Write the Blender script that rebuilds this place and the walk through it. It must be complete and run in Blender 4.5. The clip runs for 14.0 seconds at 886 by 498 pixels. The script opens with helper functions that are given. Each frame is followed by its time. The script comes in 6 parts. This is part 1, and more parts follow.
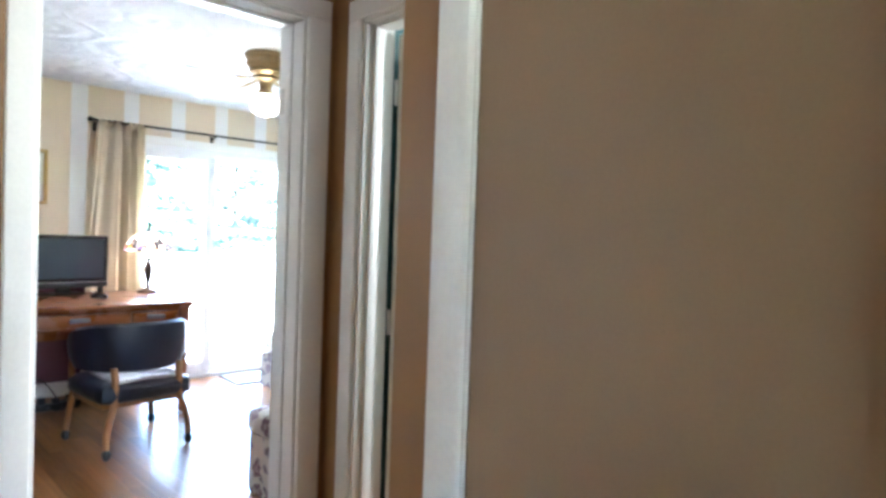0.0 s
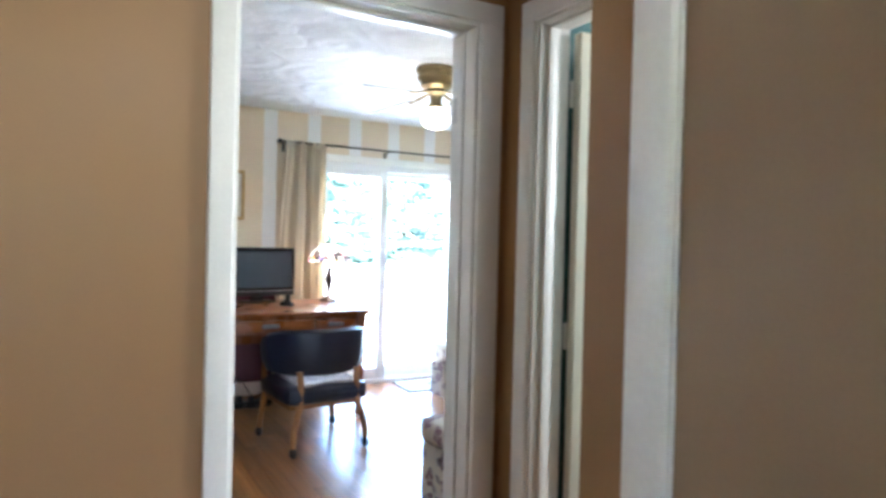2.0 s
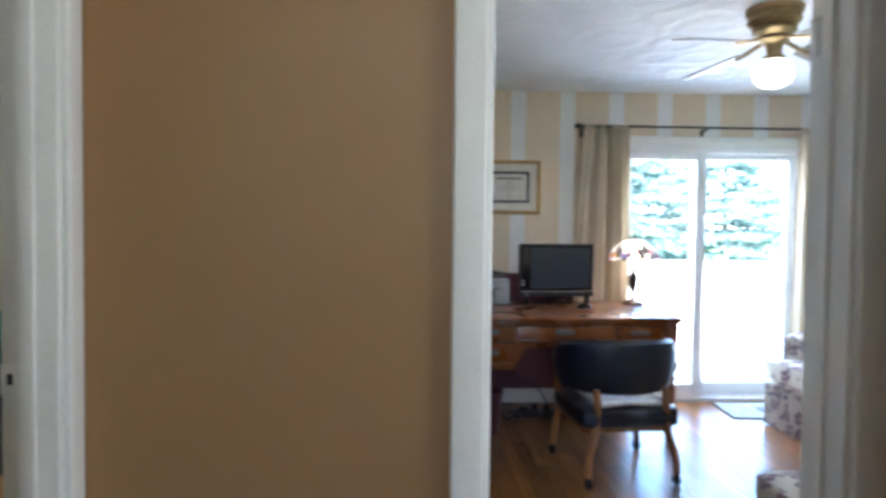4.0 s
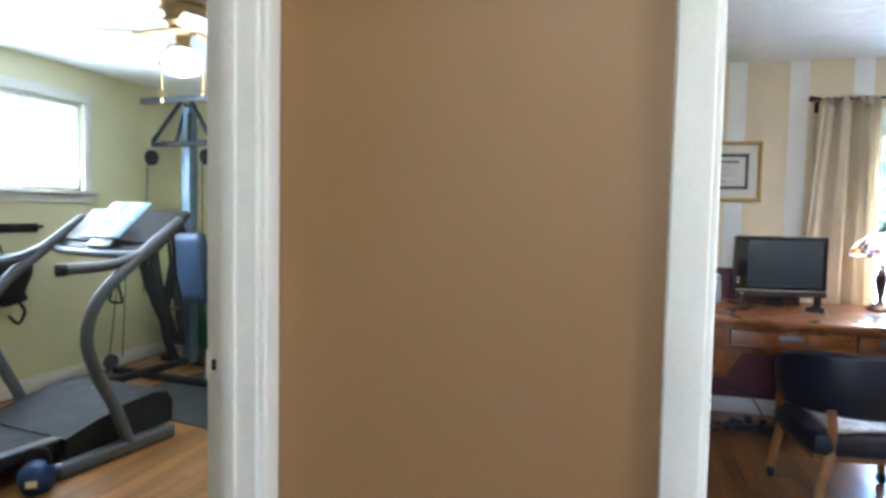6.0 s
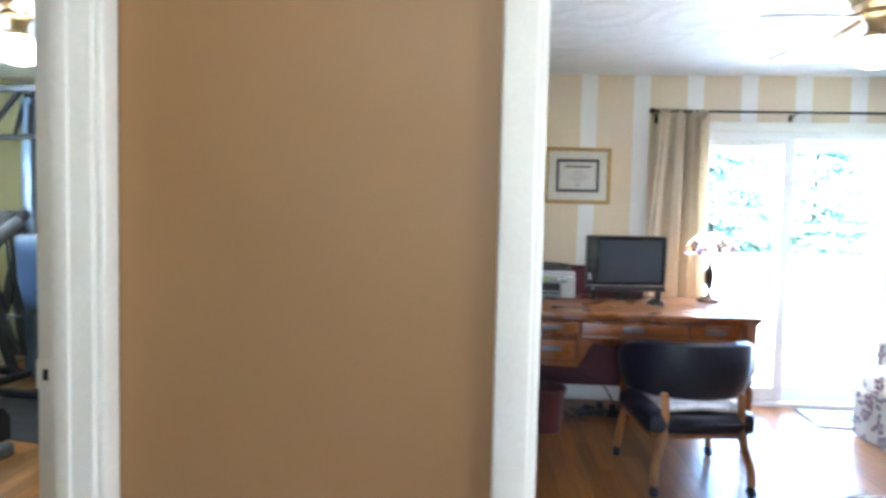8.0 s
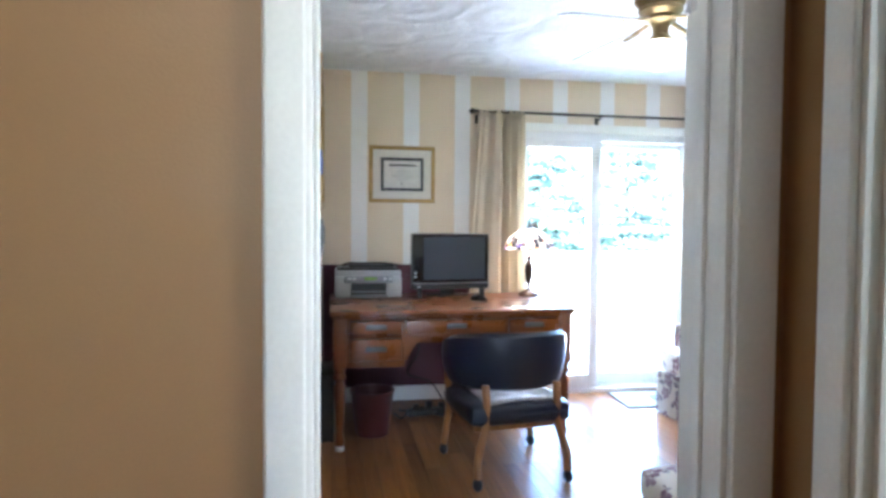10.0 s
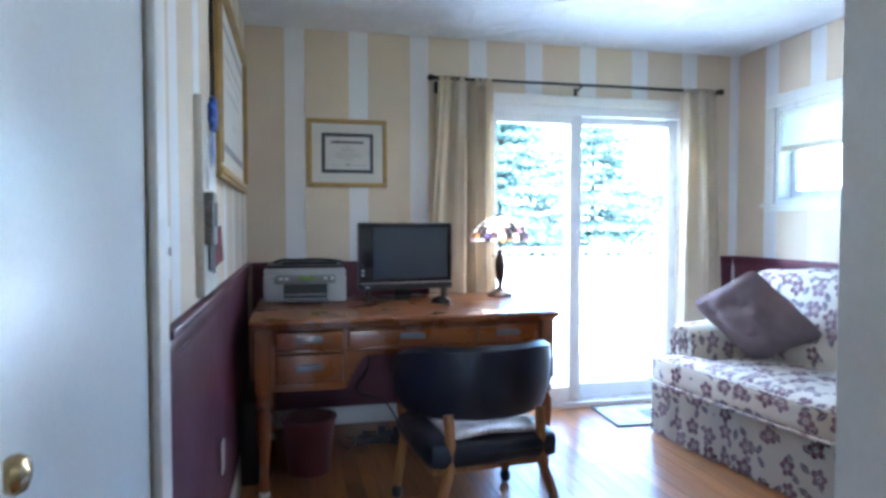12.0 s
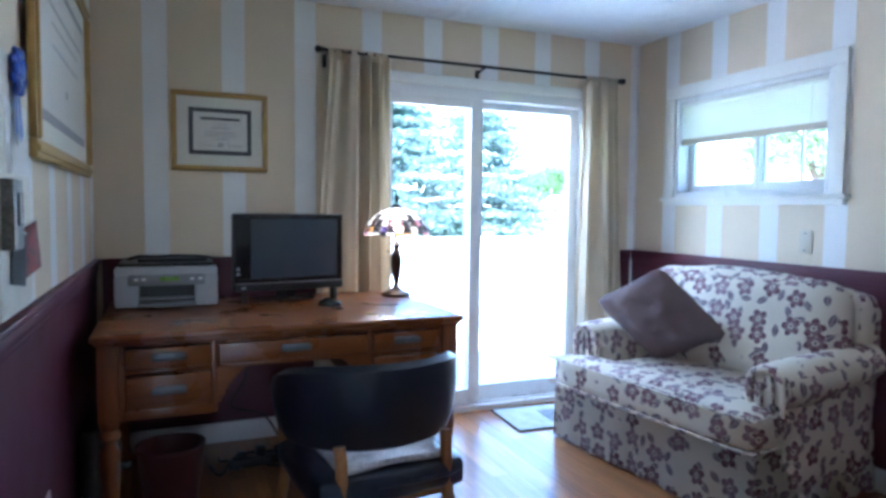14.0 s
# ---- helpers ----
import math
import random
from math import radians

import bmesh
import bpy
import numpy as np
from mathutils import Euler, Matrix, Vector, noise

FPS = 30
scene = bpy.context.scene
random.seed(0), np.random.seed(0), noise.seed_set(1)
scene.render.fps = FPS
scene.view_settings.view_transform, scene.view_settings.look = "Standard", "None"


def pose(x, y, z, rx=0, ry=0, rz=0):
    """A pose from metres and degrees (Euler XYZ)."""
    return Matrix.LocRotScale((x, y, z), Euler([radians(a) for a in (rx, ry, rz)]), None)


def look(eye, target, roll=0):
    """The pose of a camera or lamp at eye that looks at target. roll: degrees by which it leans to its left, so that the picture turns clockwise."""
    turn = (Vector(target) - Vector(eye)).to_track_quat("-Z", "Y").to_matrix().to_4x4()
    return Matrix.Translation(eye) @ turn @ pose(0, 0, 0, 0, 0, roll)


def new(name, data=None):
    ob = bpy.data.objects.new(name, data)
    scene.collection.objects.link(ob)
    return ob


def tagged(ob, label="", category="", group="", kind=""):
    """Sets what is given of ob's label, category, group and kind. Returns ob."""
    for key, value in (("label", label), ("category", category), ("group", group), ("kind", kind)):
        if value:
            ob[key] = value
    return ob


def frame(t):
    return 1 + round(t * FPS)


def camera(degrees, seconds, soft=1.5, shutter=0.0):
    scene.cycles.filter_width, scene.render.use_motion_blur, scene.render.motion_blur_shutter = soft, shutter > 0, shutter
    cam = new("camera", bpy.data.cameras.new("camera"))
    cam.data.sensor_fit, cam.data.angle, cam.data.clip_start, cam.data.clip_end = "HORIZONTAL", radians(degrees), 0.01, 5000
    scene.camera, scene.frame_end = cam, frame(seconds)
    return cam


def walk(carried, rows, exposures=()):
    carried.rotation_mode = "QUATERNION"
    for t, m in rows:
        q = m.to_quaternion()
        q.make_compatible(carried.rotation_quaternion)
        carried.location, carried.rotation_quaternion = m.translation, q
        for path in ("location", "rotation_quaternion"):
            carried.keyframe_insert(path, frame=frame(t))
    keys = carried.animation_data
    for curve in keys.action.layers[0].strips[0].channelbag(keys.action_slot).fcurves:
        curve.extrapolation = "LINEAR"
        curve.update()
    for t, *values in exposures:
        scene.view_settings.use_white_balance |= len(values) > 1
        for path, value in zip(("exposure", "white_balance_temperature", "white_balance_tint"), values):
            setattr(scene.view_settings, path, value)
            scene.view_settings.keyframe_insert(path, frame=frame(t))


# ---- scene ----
cam = camera(69.0, 14.0, 3.2, 0.5)
PATH = [
    (0, (-0.361, -0.454, 1.309), (1.025, 0.987, 1.265), 2.0),
    (0.5, (-0.347, -0.447, 1.304), (0.966, 1.062, 1.266), 1.9),
    (1, (-0.337, -0.416, 1.301), (0.884, 1.168, 1.269), 1.9),
    (1.5, (-0.344, -0.393, 1.297), (0.771, 1.268, 1.272), 1.7),
    (2, (-0.34, -0.363, 1.303), (0.643, 1.379, 1.277), 1.4),
    (2.5, (-0.288, -0.244, 1.292), (0.538, 1.577, 1.268), 1.4),
    (3, (-0.232, -0.085, 1.313), (0.403, 1.811, 1.272), 1.0),
    (3.5, (-0.164, 0.039, 1.306), (0.216, 2.002, 1.258), 0.8),
    (4, (-0.113, 0.151, 1.308), (-0.028, 2.148, 1.247), 0.6),
    (4.2, (-0.109, 0.167, 1.307), (-0.137, 2.166, 1.241), 0.7),
    (6.5, (-0.136, 0.314, 1.328), (-0.652, 2.242, 1.206), 1.1),
    (7, (-0.133, 0.31, 1.331), (-0.549, 2.262, 1.205), 1.1),
    (7.5, (-0.104, 0.288, 1.336), (-0.382, 2.265, 1.216), 1.2),
    (8, (-0.058, 0.257, 1.334), (-0.192, 2.25, 1.225), 1.3),
    (8.5, (-0.01, 0.221, 1.323), (0.004, 2.219, 1.225), 1.1),
    (9, (0.024, 0.232, 1.311), (0.188, 2.223, 1.221), 0.8),
    (11.3, (0.183, 0.813, 1.193), (0.605, 2.767, 1.141), -0.1),
    (11.5, (0.213, 0.902, 1.182), (0.64, 2.855, 1.133), -0.2),
    (11.9, (0.263, 1.062, 1.194), (0.706, 3.011, 1.127), -0.1),
    (12, (0.265, 1.09, 1.199), (0.717, 3.037, 1.126), -0.1),
    (12.5, (0.282, 1.185, 1.211), (0.79, 3.117, 1.116), -0.1),
    (13, (0.317, 1.3, 1.218), (0.902, 3.209, 1.104), 0.1),
    (13.5, (0.323, 1.403, 1.227), (1.02, 3.274, 1.103), 0.5),
    (14, (0.338, 1.447, 1.236), (1.118, 3.285, 1.118), 0.6),
]
EXPOSURE = [(0.0, 5.15, 5450, 10), (1.5, 5.0, 5500, 10), (2.5, 4.5, 5500, 10), (3.3, 4.05, 5400, 10), (4.2, 4.1, 5400, 10), (6.5, 4.85, 5450, 10), (9.0, 4.95, 5450, 10), (11.3, 4.4, 4950, 10), (12.5, 4.05, 4900, 10), (13.2, 3.9, 4850, 10), (14.0, 3.6, 4800, 10)]
walk(cam, [(t, look(eye, target, roll)) for t, eye, target, roll in PATH], EXPOSURE)

# ---- world, sun, large lights ----
SUN_EL, SUN_AZ = 52.0, 232.0   # degrees; azimuth counted clockwise from +y
world = bpy.data.worlds.new("sky")
scene.world = world
world.use_nodes = True
wn = world.node_tree.nodes
sky = wn.new("ShaderNodeTexSky")
sky.sky_type, sky.sun_disc = "NISHITA", False
sky.sun_elevation, sky.sun_rotation = radians(SUN_EL), radians(SUN_AZ)
wn["Background"].inputs["Strength"].default_value = 0.15
world.node_tree.links.new(sky.outputs[0], wn["Background"].inputs["Color"])


def lamp(name, kind, m, power, color=(1, 1, 1), size=(1, 1), angle=0.5):
    data = bpy.data.lights.new(name, kind)
    data.energy, data.color = power, color
    if kind == "AREA":
        data.shape, data.size, data.size_y = "RECTANGLE", size[0], size[1]
    if kind == "SUN":
        data.angle = radians(angle)
    if kind == "POINT":
        data.shadow_soft_size = size[0]
    ob = new(name, data)
    ob.matrix_world = m
    return ob


_az, _el = radians(SUN_AZ), radians(SUN_EL)
SUN_FROM = Vector((math.sin(_az) * math.cos(_el), math.cos(_az) * math.cos(_el), math.sin(_el)))
lamp("sun", "SUN", look(SUN_FROM * 30, (0, 0, 0)), 5.0, (1.0, 0.95, 0.88))
# area lamp added out of view under the eave, boosts sky light through the slider
lamp("slider_sky_fill", "AREA", look((2.15, 5.52, 2.22), (2.1, 3.6, 0.3)), 3.4, (0.86, 0.94, 1.0), (1.25, 0.5))
# area lamp added inside the shade, stands in for the gym window's daylight
lamp("gym_daylight_fill", "AREA", look((-4.02, 3.45, 1.76), (-0.8, 2.4, 1.75)), 1.35, (0.93, 0.97, 1.0), (1.6, 0.55))
# fill lamps added out of view: high in the hall, and inside the bathroom
lamp("hall_fill", "AREA", look((-0.2, -0.95, 2.29), (-0.15, 1.5, 2.27)), 0.20, (1.0, 0.95, 0.88), (0.8, 0.12)).data.spread = radians(82)
lamp("bath_fill", "AREA", look((2.86, 0.5, 1.85), (0.0, 0.95, 1.75)), 3.0, (1.0, 0.95, 0.85), (0.6, 0.9))

# ---- materials ----


def material(name, color, rough=0.5, metal=0.0, vary=0.06, scale=8.0, fine=120.0, bump=0.05, spec=0.5, coat=0.0, emit=None, power=0.0, stretch=(1, 1, 1), wear=0.0):
    """A surface with broad and fine variation of tone, a fine relief and uneven gloss."""
    mat = bpy.data.materials.new(name)
    mat.use_nodes = True
    n, l = mat.node_tree.nodes, mat.node_tree.links
    b = n["Principled BSDF"]
    co = n.new("ShaderNodeTexCoord")
    mp = n.new("ShaderNodeMapping")
    mp.inputs["Scale"].default_value = stretch
    l.new(co.outputs["Object"], mp.inputs["Vector"])
    big, small = n.new("ShaderNodeTexNoise"), n.new("ShaderNodeTexNoise")
    big.inputs["Scale"].default_value, small.inputs["Scale"].default_value = scale, fine
    big.inputs["Detail"].default_value, small.inputs["Detail"].default_value = 3, 2
    for t in (big, small):
        l.new(mp.outputs[0], t.inputs["Vector"])
    add = n.new("ShaderNodeMath")
    add.operation = "ADD"
    l.new(big.outputs["Fac"], add.inputs[0])
    l.new(small.outputs["Fac"], add.inputs[1])
    rng = n.new("ShaderNodeMapRange")
    rng.inputs["From Min"].default_value, rng.inputs["From Max"].default_value = 0.6, 1.4
    rng.inputs["To Min"].default_value, rng.inputs["To Max"].default_value = 1 - vary * 1.6, 1 + vary * 1.6
    l.new(add.outputs[0], rng.inputs["Value"])
    hsv = n.new("ShaderNodeHueSaturation")
    hsv.inputs["Color"].default_value = (*color, 1)
    l.new(rng.outputs[0], hsv.inputs["Value"])
    l.new(hsv.outputs[0], b.inputs["Base Color"])
    rr = n.new("ShaderNodeMapRange")
    rr.inputs["From Min"].default_value, rr.inputs["From Max"].default_value = 0.3, 0.7
    rr.inputs["To Min"].default_value, rr.inputs["To Max"].default_value = max(rough - 0.06, 0.02), min(rough + 0.06, 1)
    l.new(big.outputs["Fac"], rr.inputs["Value"])
    l.new(rr.outputs[0], b.inputs["Roughness"])
    b.inputs["Metallic"].default_value = metal
    b.inputs["Specular IOR Level"].default_value = spec
    b.inputs["Coat Weight"].default_value = coat
    b.inputs["Coat Roughness"].default_value = 0.15
    if bump:
        bp = n.new("ShaderNodeBump")
        bp.inputs["Strength"].default_value, bp.inputs["Distance"].default_value = bump, 0.004
        l.new(small.outputs["Fac"], bp.inputs["Height"])
        l.new(bp.outputs[0], b.inputs["Normal"])
    if emit:
        b.inputs["Emission Color"].default_value = (*emit, 1)
        b.inputs["Emission Strength"].default_value = power
    return mat


def node(mat, kind, **values):
    nd = mat.node_tree.nodes.new(kind)
    for key, v in values.items():
        nd.inputs[key.replace("_", " ")].default_value = v
    return nd


def math_node(mat, op, a, b=0.0, c=0.0):
    nd = mat.node_tree.nodes.new("ShaderNodeMath")
    nd.operation = op
    for i, v in enumerate((a, b, c)):
        if isinstance(v, (int, float)):
            nd.inputs[i].default_value = v
        else:
            mat.node_tree.links.new(v, nd.inputs[i])
    return nd.outputs[0]


def mix_color(mat, fac, a, b):
    nd = mat.node_tree.nodes.new("ShaderNodeMix")
    nd.data_type = "RGBA"
    for i, v in ((0, fac), (6, a), (7, b)):
        if isinstance(v, tuple):
            nd.inputs[i].default_value = (*v, 1)
        elif isinstance(v, (int, float)):
            nd.inputs[i].default_value = v
        else:
            mat.node_tree.links.new(v, nd.inputs[i])
    return nd.outputs[2]


def base_of(mat):
    """The node that gives the base colour, and the shader."""
    b = mat.node_tree.nodes["Principled BSDF"]
    return b.inputs["Base Color"].links[0].from_node, b


def striped_paint(name, axis, start, dark=(0.69, 0.575, 0.42), light=(0.78, 0.77, 0.755)):
    """Hand-painted wide cream and narrow white stripes; white ones are 0.115 m wide every 0.3725 m."""
    mat = material(name, dark, 0.55, vary=0.04, scale=3, fine=260, bump=0.08)
    co = mat.node_tree.nodes["Texture Coordinate"]
    wob = node(mat, "ShaderNodeTexNoise", Scale=9.0)
    mat.node_tree.links.new(co.outputs["Object"], wob.inputs["Vector"])
    sep = node(mat, "ShaderNodeSeparateXYZ")
    mat.node_tree.links.new(co.outputs["Object"], sep.inputs[0])
    v = math_node(mat, "SUBTRACT", sep.outputs["XYZ".index(axis)], start)
    v = math_node(mat, "MULTIPLY_ADD", wob.outputs["Fac"], 0.004, v)
    v = math_node(mat, "PINGPONG", math_node(mat, "SUBTRACT", v, 0.0575), 0.3725 / 2)
    fac = math_node(mat, "LESS_THAN", v, 0.0575)
    hsv, b = base_of(mat)
    mat.node_tree.links.new(mix_color(mat, fac, dark, light), hsv.inputs["Color"])
    return mat


def wood(name, dark, light, rough=0.3, coat=0.3, axis="y", per_piece=True, scale=1.0):
    """Sawn wood: stretched grain, and a tone of its own for each piece."""
    mat = material(name, light, rough, vary=0.08, scale=6, fine=90, bump=0.03, coat=coat)
    n, l = mat.node_tree.nodes, mat.node_tree.links
    co = n["Texture Coordinate"]
    s = {"x": (1.2, 22, 22), "y": (22, 1.2, 22), "z": (22, 22, 1.2)}[axis]
    mp = node(mat, "ShaderNodeMapping", Scale=tuple(a * scale for a in s))
    l.new(co.outputs["Object"], mp.inputs["Vector"])
    if per_piece:
        oi = node(mat, "ShaderNodeObjectInfo")
        off = node(mat, "ShaderNodeCombineXYZ")
        for i in range(3):
            l.new(math_node(mat, "MULTIPLY", oi.outputs["Random"], 17.0 + 9 * i), off.inputs[i])
        l.new(off.outputs[0], mp.inputs["Location"])
    g = node(mat, "ShaderNodeTexNoise", Scale=1.6, Detail=5.0, Roughness=0.65, Distortion=0.6)
    l.new(mp.outputs[0], g.inputs["Vector"])
    fac = node(mat, "ShaderNodeMapRange", From_Min=0.3, From_Max=0.72)
    l.new(g.outputs["Fac"], fac.inputs["Value"])
    col = mix_color(mat, fac.outputs[0], dark, light)
    if per_piece:
        hv = node(mat, "ShaderNodeHueSaturation")
        l.new(col, hv.inputs["Color"])
        l.new(math_node(mat, "MULTIPLY_ADD", oi.outputs["Random"], 0.5, 0.75), hv.inputs["Value"])
        col = hv.outputs[0]
    hsv, b = base_of(mat)
    l.new(col, hsv.inputs["Color"])
    return mat


def floral(name, base=(0.70, 0.645, 0.545), flower=(0.13, 0.05, 0.075), leaf=(0.19, 0.15, 0.19)):
    """Cream upholstery with scattered flowers, open at the heart, and sprays of small leaves, laid flat on each panel of cloth."""
    mat = material(name, base, 0.85, vary=0.05, scale=5, fine=420, bump=0.25, spec=0.2)
    l = mat.node_tree.links
    uv = node(mat, "ShaderNodeUVMap")
    warp = node(mat, "ShaderNodeTexNoise", Scale=34.0, Detail=1.0)
    l.new(uv.outputs[0], warp.inputs["Vector"])
    wob = math_node(mat, "SUBTRACT", warp.outputs["Fac"], 0.5)

    def cells(scale, rand, shift):
        mp = node(mat, "ShaderNodeMapping", Location=(shift, shift * 1.7, 0.0), Scale=(scale, scale, scale))
        l.new(uv.outputs[0], mp.inputs["Vector"])
        v = mat.node_tree.nodes.new("ShaderNodeTexVoronoi")
        v.voronoi_dimensions = "2D"
        v.inputs["Scale"].default_value, v.inputs["Randomness"].default_value = 1.0, rand
        l.new(mp.outputs[0], v.inputs["Vector"])
        off = mat.node_tree.nodes.new("ShaderNodeVectorMath")
        off.operation = "SUBTRACT"
        l.new(mp.outputs[0], off.inputs[0])
        l.new(v.outputs["Position"], off.inputs[1])
        sep = node(mat, "ShaderNodeSeparateXYZ")
        l.new(off.outputs[0], sep.inputs[0])
        tone = node(mat, "ShaderNodeSeparateColor")
        l.new(v.outputs["Color"], tone.inputs[0])
        return v.outputs["Distance"], sep.outputs[0], sep.outputs[1], tone.outputs

    def both(a, b):
        return math_node(mat, "MULTIPLY", a, b)

    def petals(d, x, y, tone, count, depth):
        ang = math_node(mat, "ADD", math_node(mat, "ARCTAN2", x, y), both(tone[1], 6.28))
        swing = both(math_node(mat, "ABSOLUTE", math_node(mat, "SINE", both(ang, count / 2))), depth)
        return math_node(mat, "ADD", math_node(mat, "SUBTRACT", d, swing), both(wob, 0.10))

    # flowers
    d, x, y, tone = cells(8.2, 0.55, 0.0)
    r = petals(d, x, y, tone, 5.0, 0.15)
    shown = math_node(mat, "GREATER_THAN", tone[0], 0.2)
    petal = both(both(math_node(mat, "GREATER_THAN", d, 0.105), math_node(mat, "LESS_THAN", r, 0.215)), shown)
    vein = both(math_node(mat, "GREATER_THAN", math_node(mat, "ADD", r, both(wob, 0.25)), 0.02), math_node(mat, "LESS_THAN", d, 0.23))
    heart = both(math_node(mat, "LESS_THAN", d, 0.05), shown)
    # leaves: pointed blades, each cell turned its own way
    d2, x2, y2, tone2 = cells(13.0, 0.9, 3.3)
    turn = both(tone2[0], 6.28)
    c, s = math_node(mat, "COSINE", turn), math_node(mat, "SINE", turn)
    u = math_node(mat, "ADD", both(x2, c), both(y2, s))
    v = math_node(mat, "SUBTRACT", both(y2, c), both(x2, s))
    blade = math_node(mat, "SUBTRACT", 0.19, math_node(mat, "MULTIPLY_ADD", both(u, u), 1.15, both(wob, 0.14)))
    leafy = both(math_node(mat, "LESS_THAN", math_node(mat, "ABSOLUTE", v), blade), math_node(mat, "GREATER_THAN", tone2[1], 0.15))
    leafy = both(leafy, math_node(mat, "GREATER_THAN", r, 0.25))
    rib = math_node(mat, "LESS_THAN", math_node(mat, "ABSOLUTE", v), 0.025)
    col = mix_color(mat, both(leafy, math_node(mat, "SUBTRACT", 1.0, both(rib, 0.6))), base, leaf)
    col = mix_color(mat, petal, col, mix_color(mat, tone[2], flower, (0.30, 0.20, 0.235)))
    col = mix_color(mat, both(both(petal, vein), 0.35), col, (0.45, 0.36, 0.36))
    col = mix_color(mat, heart, col, flower)
    hsv, b = base_of(mat)
    l.new(col, hsv.inputs["Color"])
    return mat


BROWN = material("brown_wall_paint", (0.31, 0.168, 0.062), 0.5, vary=0.03, scale=2.5, fine=180, bump=0.12)
BROWN_DOOR = material("brown_door_paint", (0.30, 0.198, 0.108), 0.6, vary=0.03, scale=3, fine=150, bump=0.06)
WHITE = material("white_trim_paint", (0.82, 0.81, 0.77), 0.4, vary=0.03, scale=6, fine=90, bump=0.02)
DOOR_WHITE = material("white_door_paint", (0.74, 0.76, 0.77), 0.35, vary=0.03, scale=4, fine=120, bump=0.05)
CREAM_DOOR = material("cream_door_paint", (0.72, 0.70, 0.58), 0.35, vary=0.03, scale=4, fine=120, bump=0.04)
VINYL = material("white_vinyl", (0.80, 0.80, 0.80), 0.3, vary=0.02, scale=6, fine=60, bump=0.02)
PLASTER = material("textured_ceiling_paint", (0.78, 0.79, 0.80), 0.75, vary=0.04, scale=3, fine=60, bump=0.0)
YELLOW = material("pale_yellow_wall_paint", (0.74, 0.71, 0.47), 0.55, vary=0.03, scale=2.5, fine=200, bump=0.08)
GREEN_WALL = material("dark_green_wall_paint", (0.02, 0.09, 0.09), 0.5, vary=0.05, scale=3, fine=200, bump=0.05)
WINE = material("burgundy_wall_paint", (0.105, 0.023, 0.042), 0.42, vary=0.06, scale=3, fine=160, bump=0.06)
PLAIN = material("off_white_wall_paint", (0.62, 0.56, 0.46), 0.6, vary=0.03, scale=3, fine=160, bump=0.05)
SIDING = material("house_siding_paint", (0.6, 0.6, 0.58), 0.6, vary=0.05, scale=3, fine=60, bump=0.05)
STRIPES_X = striped_paint("striped_paint_along_x", "X", 0.225)
STRIPES_Y = striped_paint("striped_paint_along_y", "Y", 4.61)
STRIPES_L = striped_paint("striped_paint_on_left_wall", "Y", 4.86)
OAK = wood("oak_floor_finish", (0.215, 0.085, 0.022), (0.385, 0.162, 0.044), 0.36, 0.65)
OAK.node_tree.nodes["Principled BSDF"].inputs["Coat Roughness"].default_value = 0.22
OAK_GYM = wood("gym_oak_floor_finish", (0.25, 0.11, 0.032), (0.42, 0.21, 0.07), 0.34, 0.2)
SEAM = material("dark_floor_seam", (0.06, 0.03, 0.015), 0.7, vary=0.1, bump=0.1)
GLASS = bpy.data.materials.new("clear_glass")
GLASS.use_nodes = True
_g = GLASS.node_tree.nodes["Principled BSDF"]
_g.inputs["Base Color"].default_value = (0.97, 0.99, 0.98, 1)
_g.inputs["Roughness"].default_value, _g.inputs["IOR"].default_value = 0.0, 1.02
_g.inputs["Transmission Weight"].default_value = 1.0
BRASS = material("polished_brass", (0.42, 0.31, 0.15), 0.26, 1.0, vary=0.06, scale=20, bump=0.02)
STEEL = material("satin_steel", (0.55, 0.55, 0.54), 0.32, 1.0, vary=0.06, scale=20, bump=0.02)
ANTIQUE = material("antique_brass", (0.34, 0.25, 0.13), 0.42, 0.9, vary=0.15, scale=20, bump=0.05)
BLACK_IRON = material("black_iron", (0.02, 0.018, 0.017), 0.45, 0.4, vary=0.1, scale=30, bump=0.05)

# a swirled, hand-trowelled ceiling: arcs of relief
_n, _l = PLASTER.node_tree.nodes, PLASTER.node_tree.links
_co = _n["Texture Coordinate"]
_vor = node(PLASTER, "ShaderNodeTexVoronoi", Scale=2.6, Randomness=0.9)
_wob = node(PLASTER, "ShaderNodeTexNoise", Scale=7.0, Detail=5.0)
_l.new(_co.outputs["Object"], _vor.inputs["Vector"])
_l.new(_co.outputs["Object"], _wob.inputs["Vector"])
_rings = math_node(PLASTER, "SINE", math_node(PLASTER, "MULTIPLY_ADD", _vor.outputs["Distance"], 15.0, math_node(PLASTER, "MULTIPLY", _wob.outputs["Fac"], 5.0)))
_bp = node(PLASTER, "ShaderNodeBump", Strength=0.30, Distance=0.014)
_l.new(_rings, _bp.inputs["Height"])
_l.new(_bp.outputs[0], _n["Principled BSDF"].inputs["Normal"])

# ---- building helpers ----


def box(bm, x0, x1, y0, y1, z0, z1, bevel=0.0, seg=2):
    """Adds an upright box to bm, its edges rounded by bevel."""
    t = bmesh.new()
    bmesh.ops.create_cube(t, size=1.0)
    for v in t.verts:
        v.co = Vector((x0 + (v.co.x + 0.5) * (x1 - x0), y0 + (v.co.y + 0.5) * (y1 - y0), z0 + (v.co.z + 0.5) * (z1 - z0)))
    if bevel:
        bmesh.ops.bevel(t, geom=list(t.edges), offset=bevel, segments=seg, affect="EDGES", profile=0.5)
    return merge(bm, t)


